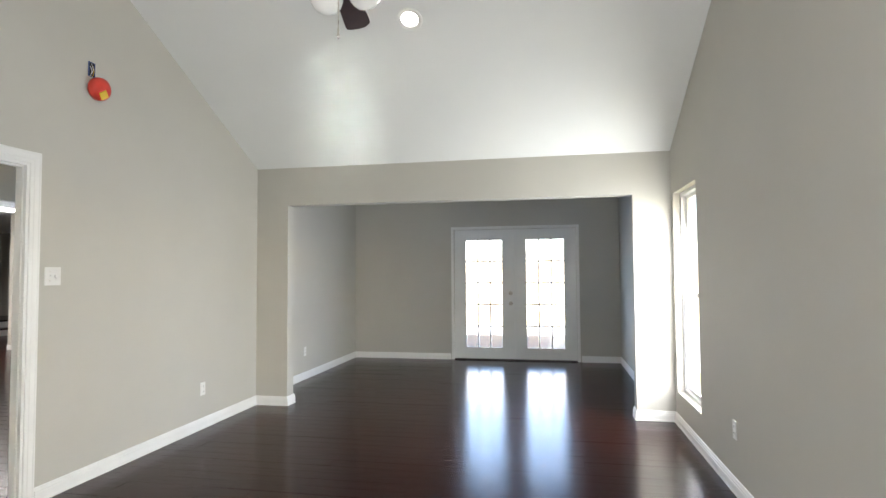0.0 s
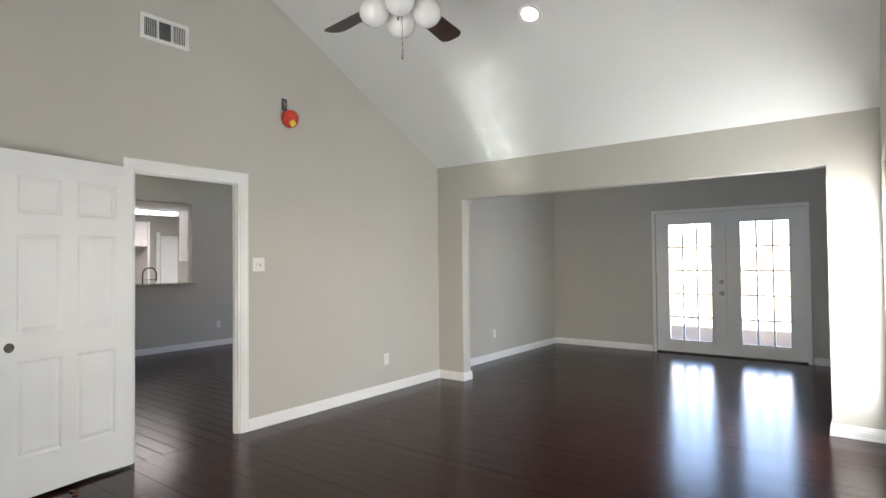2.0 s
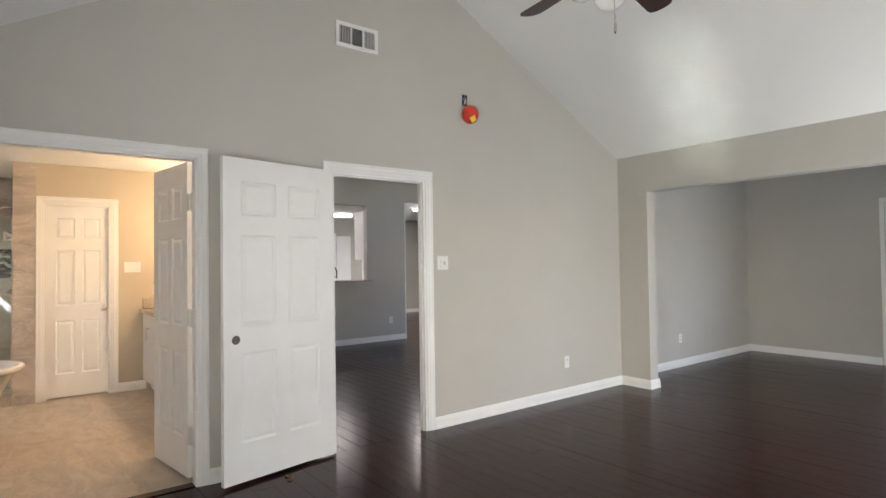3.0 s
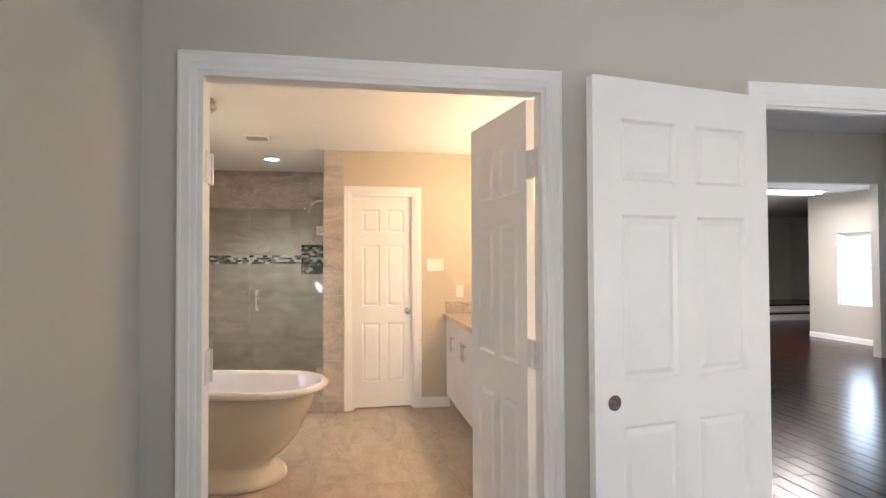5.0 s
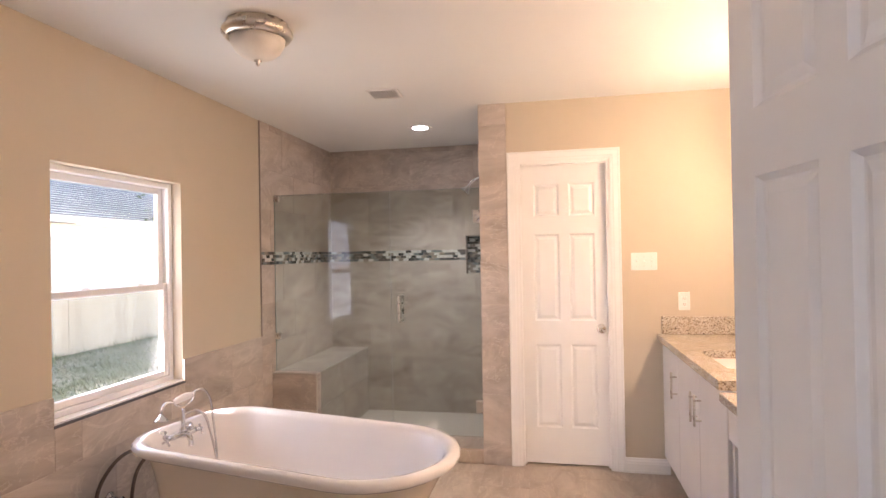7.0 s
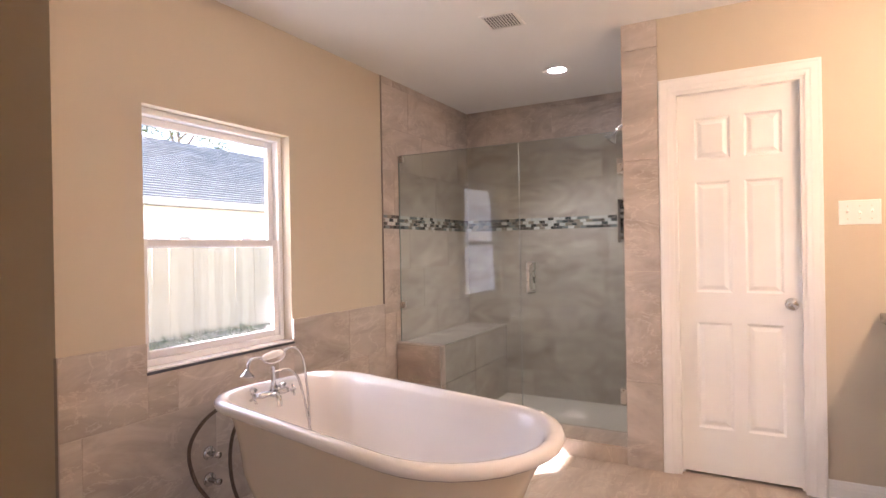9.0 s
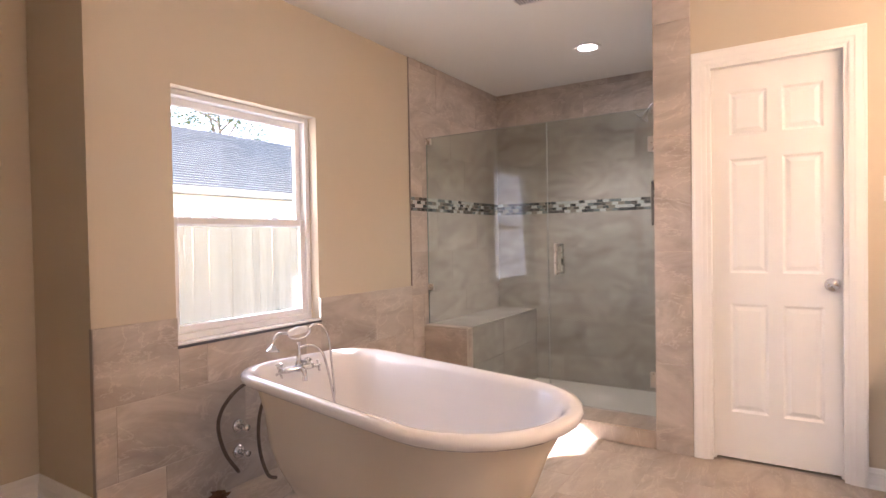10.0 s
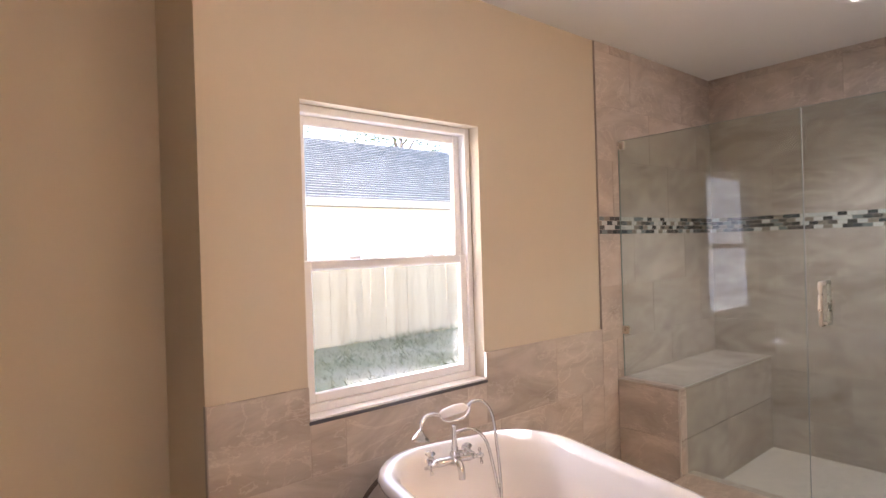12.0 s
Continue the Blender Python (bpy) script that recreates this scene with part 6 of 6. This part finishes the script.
def tile_mesh(a, b, c, material):
    """A tile of size a x b x c about its middle, arrises eased on all sides."""
    key = (round(a, 3), round(b, 3), round(c, 3), material.name)
    if key not in _tile_cache:
        _tile_cache[key] = mesh_of("tile", box(-key[0] / 2, key[0] / 2, -key[1] / 2, key[1] / 2, -key[2] / 2, key[2] / 2, 0.0012), material)
    return _tile_cache[key]


def cut_out(rects, hole):
    """Rectangles (a0, a1, b0, b1) with a hole cut away."""
    out = []
    for a0, a1, b0, b1 in rects:
        h0, h1, k0, k1 = max(a0, hole[0]), min(a1, hole[1]), max(b0, hole[2]), min(b1, hole[3])
        if h0 >= h1 or k0 >= k1:
            out.append((a0, a1, b0, b1))
            continue
        out += [r for r in ((a0, h0, b0, b1), (h1, a1, b0, b1), (h0, h1, b0, k0), (h0, h1, k1, b1)) if r[1] - r[0] > 0.012 and r[3] - r[2] > 0.012]
    return out


def tile_field(parent, axis, face, out, a0, a1, rows, step, start, material, holes=(), shift=0.2, t=0.011):
    """Tiles on a wall (axis x or y) or floor (z); rows are (b0, b1) strips, tiles run along a."""
    gap = 0.0012 if axis == "z" else 0.0018
    for k, (b0, b1) in enumerate(rows):
        a = start - step + (k % 3) * shift
        while a < a1:
            rects = [(max(a, a0), min(a + step, a1), b0, b1)]
            for hole in holes:
                rects = cut_out(rects, hole)
            for r in rects:
                la, lb = r[1] - r[0] - gap, r[3] - r[2] - gap
                if la < 0.012 or lb < 0.012:
                    continue
                ma, mb = (r[0] + r[1]) / 2, (r[2] + r[3]) / 2
                size = {"x": (t, la, lb), "y": (la, t, lb), "z": (la, lb, t)}[axis]
                mid = {"x": (face - out * t / 2, ma, mb), "y": (ma, face - out * t / 2, mb), "z": (ma, mb, face - t / 2)}[axis]
                ob = new("tile", tile_mesh(*size, material))
                ob.parent = parent
                ob.location = mid
            a += step


def mosaic(name, parent, axis, face, out, a0, a1, b0, b1, rows):
    """A strip of small glass bricks in running bond, one joined piece."""
    random.seed(len(name) + rows)
    verts, faces = [], []
    rh = (b1 - b0) / rows
    for k in range(rows):
        a = a0 - (0.0 if k % 2 else 0.025)
        while a < a1 - 0.004:
            p0, p1 = max(a, a0) + 0.001, min(a + 0.05, a1) - 0.001
            q0, q1 = b0 + k * rh + 0.001, b0 + (k + 1) * rh - 0.001
            d = face + out * random.uniform(0.0, 0.0012)
            c = 0.0012
            i = len(verts)
            for dd, e in ((face - out * 0.006, 0), (d - out * c, 0), (d, c)):
                for aa, bb in ((p0 + e, q0 + e), (p1 - e, q0 + e), (p1 - e, q1 - e), (p0 + e, q1 - e)):
                    verts.append((dd, aa, bb) if axis == "x" else (aa, dd, bb))
            for lo in (0, 4):
                for s in range(4):
                    faces.append((i + lo + s, i + lo + (s + 1) % 4, i + lo + 4 + (s + 1) % 4, i + lo + 4 + s))
            faces.append((i + 8, i + 9, i + 10, i + 11))
            a += 0.05
    me = bpy.data.meshes.new(name)
    me.from_pydata(verts, [], faces)
    me.materials.append(MOSAIC)
    bm = bmesh.new()
    bm.from_mesh(me)
    bmesh.ops.recalc_face_normals(bm, faces=bm.faces)
    bm.to_mesh(me)
    bm.free()
    ob = tagged(new(name, me), "grey, green and white glass mosaic bricks", kind="stuff")
    ob.parent = parent
    return ob


BAND = (1.378, 1.478)
SHOWER_ROWS = [(-0.05, 0.17), (0.17, 0.475), (0.475, 0.78), (0.78, 1.085), (1.085, BAND[0]), (BAND[1], 1.795), (1.795, 2.10), (2.10, 2.405), (2.405, BCEIL)]
back = bpy.data.objects["wall_shower_back"]
NICHE = (-0.115, SN - 0.012, 1.25, 1.605)
tile_field(back, "x", SB, 1, WS + 0.011, SN - 0.0, SHOWER_ROWS, 0.61, WS, WALL_TILE, (NICHE,))
mosaic("mosaic_band", back, "x", SB - 0.001, 1, WS + 0.011, NICHE[0], *BAND, 4)
mosaic("mosaic_niche", back, "x", SB - 0.085, 1, NICHE[0] + 0.004, NICHE[1], NICHE[2] + 0.004, NICHE[3] - 0.004, 14)
for nm, b in (("niche_side", (SB - 0.1, SB - 0.001, NICHE[0] - 0.001, NICHE[0] + 0.004, NICHE[2], NICHE[3])), ("niche_side", (SB - 0.1, SB - 0.001, NICHE[0] + 0.004, NICHE[1], NICHE[2] - 0.001, NICHE[2] + 0.004)),
              ("niche_side", (SB - 0.1, SB - 0.001, NICHE[0] + 0.004, NICHE[1], NICHE[3] - 0.004, NICHE[3] + 0.001))):
    part(nm, box(*b), WALL_TILE, back)
ww = bpy.data.objects["wall_window"]
TE = -6.45
tile_field(ww, "y", WS + 0.011, 1, SB, TE, SHOWER_ROWS, 0.61, SB + 0.2, WALL_TILE, ((SB, BXF, 0.0, BZ),))
mosaic("mosaic_band", ww, "y", WS + 0.010, 1, SB + 0.002, TE, *BAND, 4)
part("tile_bed", box(SB, TE, WS, WS + 0.0093, 0, BCEIL), GROUT, ww)
part("tile_bed", box(TE, BWIN[0], WS, WS + 0.0093, 0, 0.848), GROUT, ww)
part("tile_bed", box(BWIN[0], BWIN[1], WS, WS + 0.0093, 0, BWIN[2] - 0.01), GROUT, ww)
part("tile_bed", box(BWIN[1], NX, WS, WS + 0.0093, 0, 0.848), GROUT, ww)
tile_field(ww, "y", WS + 0.011, 1, TE, NX, [(0.0, 0.225), (0.225, 0.53), (0.53, 0.85)], 0.61, TE, WALL_TILE, ((BWIN[0], BWIN[1], BWIN[2] - 0.008, 3.0),))
part("edge_strip", box(TE, TE + 0.003, WS, WS + 0.0115, 0.85, BCEIL), plain("grey_edge_strip", (0.34, 0.30, 0.27), 0.5, 0.2), ww)
part("edge_strip", box(NX - 0.001, NX + 0.003, WS - 0.01, WS + 0.0115, 0.0, 0.85), bpy.data.materials["grey_edge_strip"], ww)
cl = bpy.data.objects["wall_closet"]
tile_field(cl, "x", C + 0.011, 1, SN + 0.002, CD[0] - 0.072, [(0.0, 0.475), (0.475, 1.085), (1.085, 1.695), (1.695, 2.305), (2.305, BCEIL)], 0.3, SN + 0.002, WALL_TILE, (), 0.0)
sn = bpy.data.objects["wall_shower_north"]
tile_field(sn, "y", SN, -1, SB, C + 0.011, SHOWER_ROWS, 0.61, SB + 0.1, WALL_TILE)
fl = bpy.data.objects["floor_bath"]
tile_field(fl, "z", 0.0, 1, -6.46, BW + 0.03, [(NK + k * 0.305, min(NK + (k + 1) * 0.305, BN)) for k in range(13)], 0.61, -6.9, FLOOR_TILE, ((-8.0, NX, NK - 1, WS),))
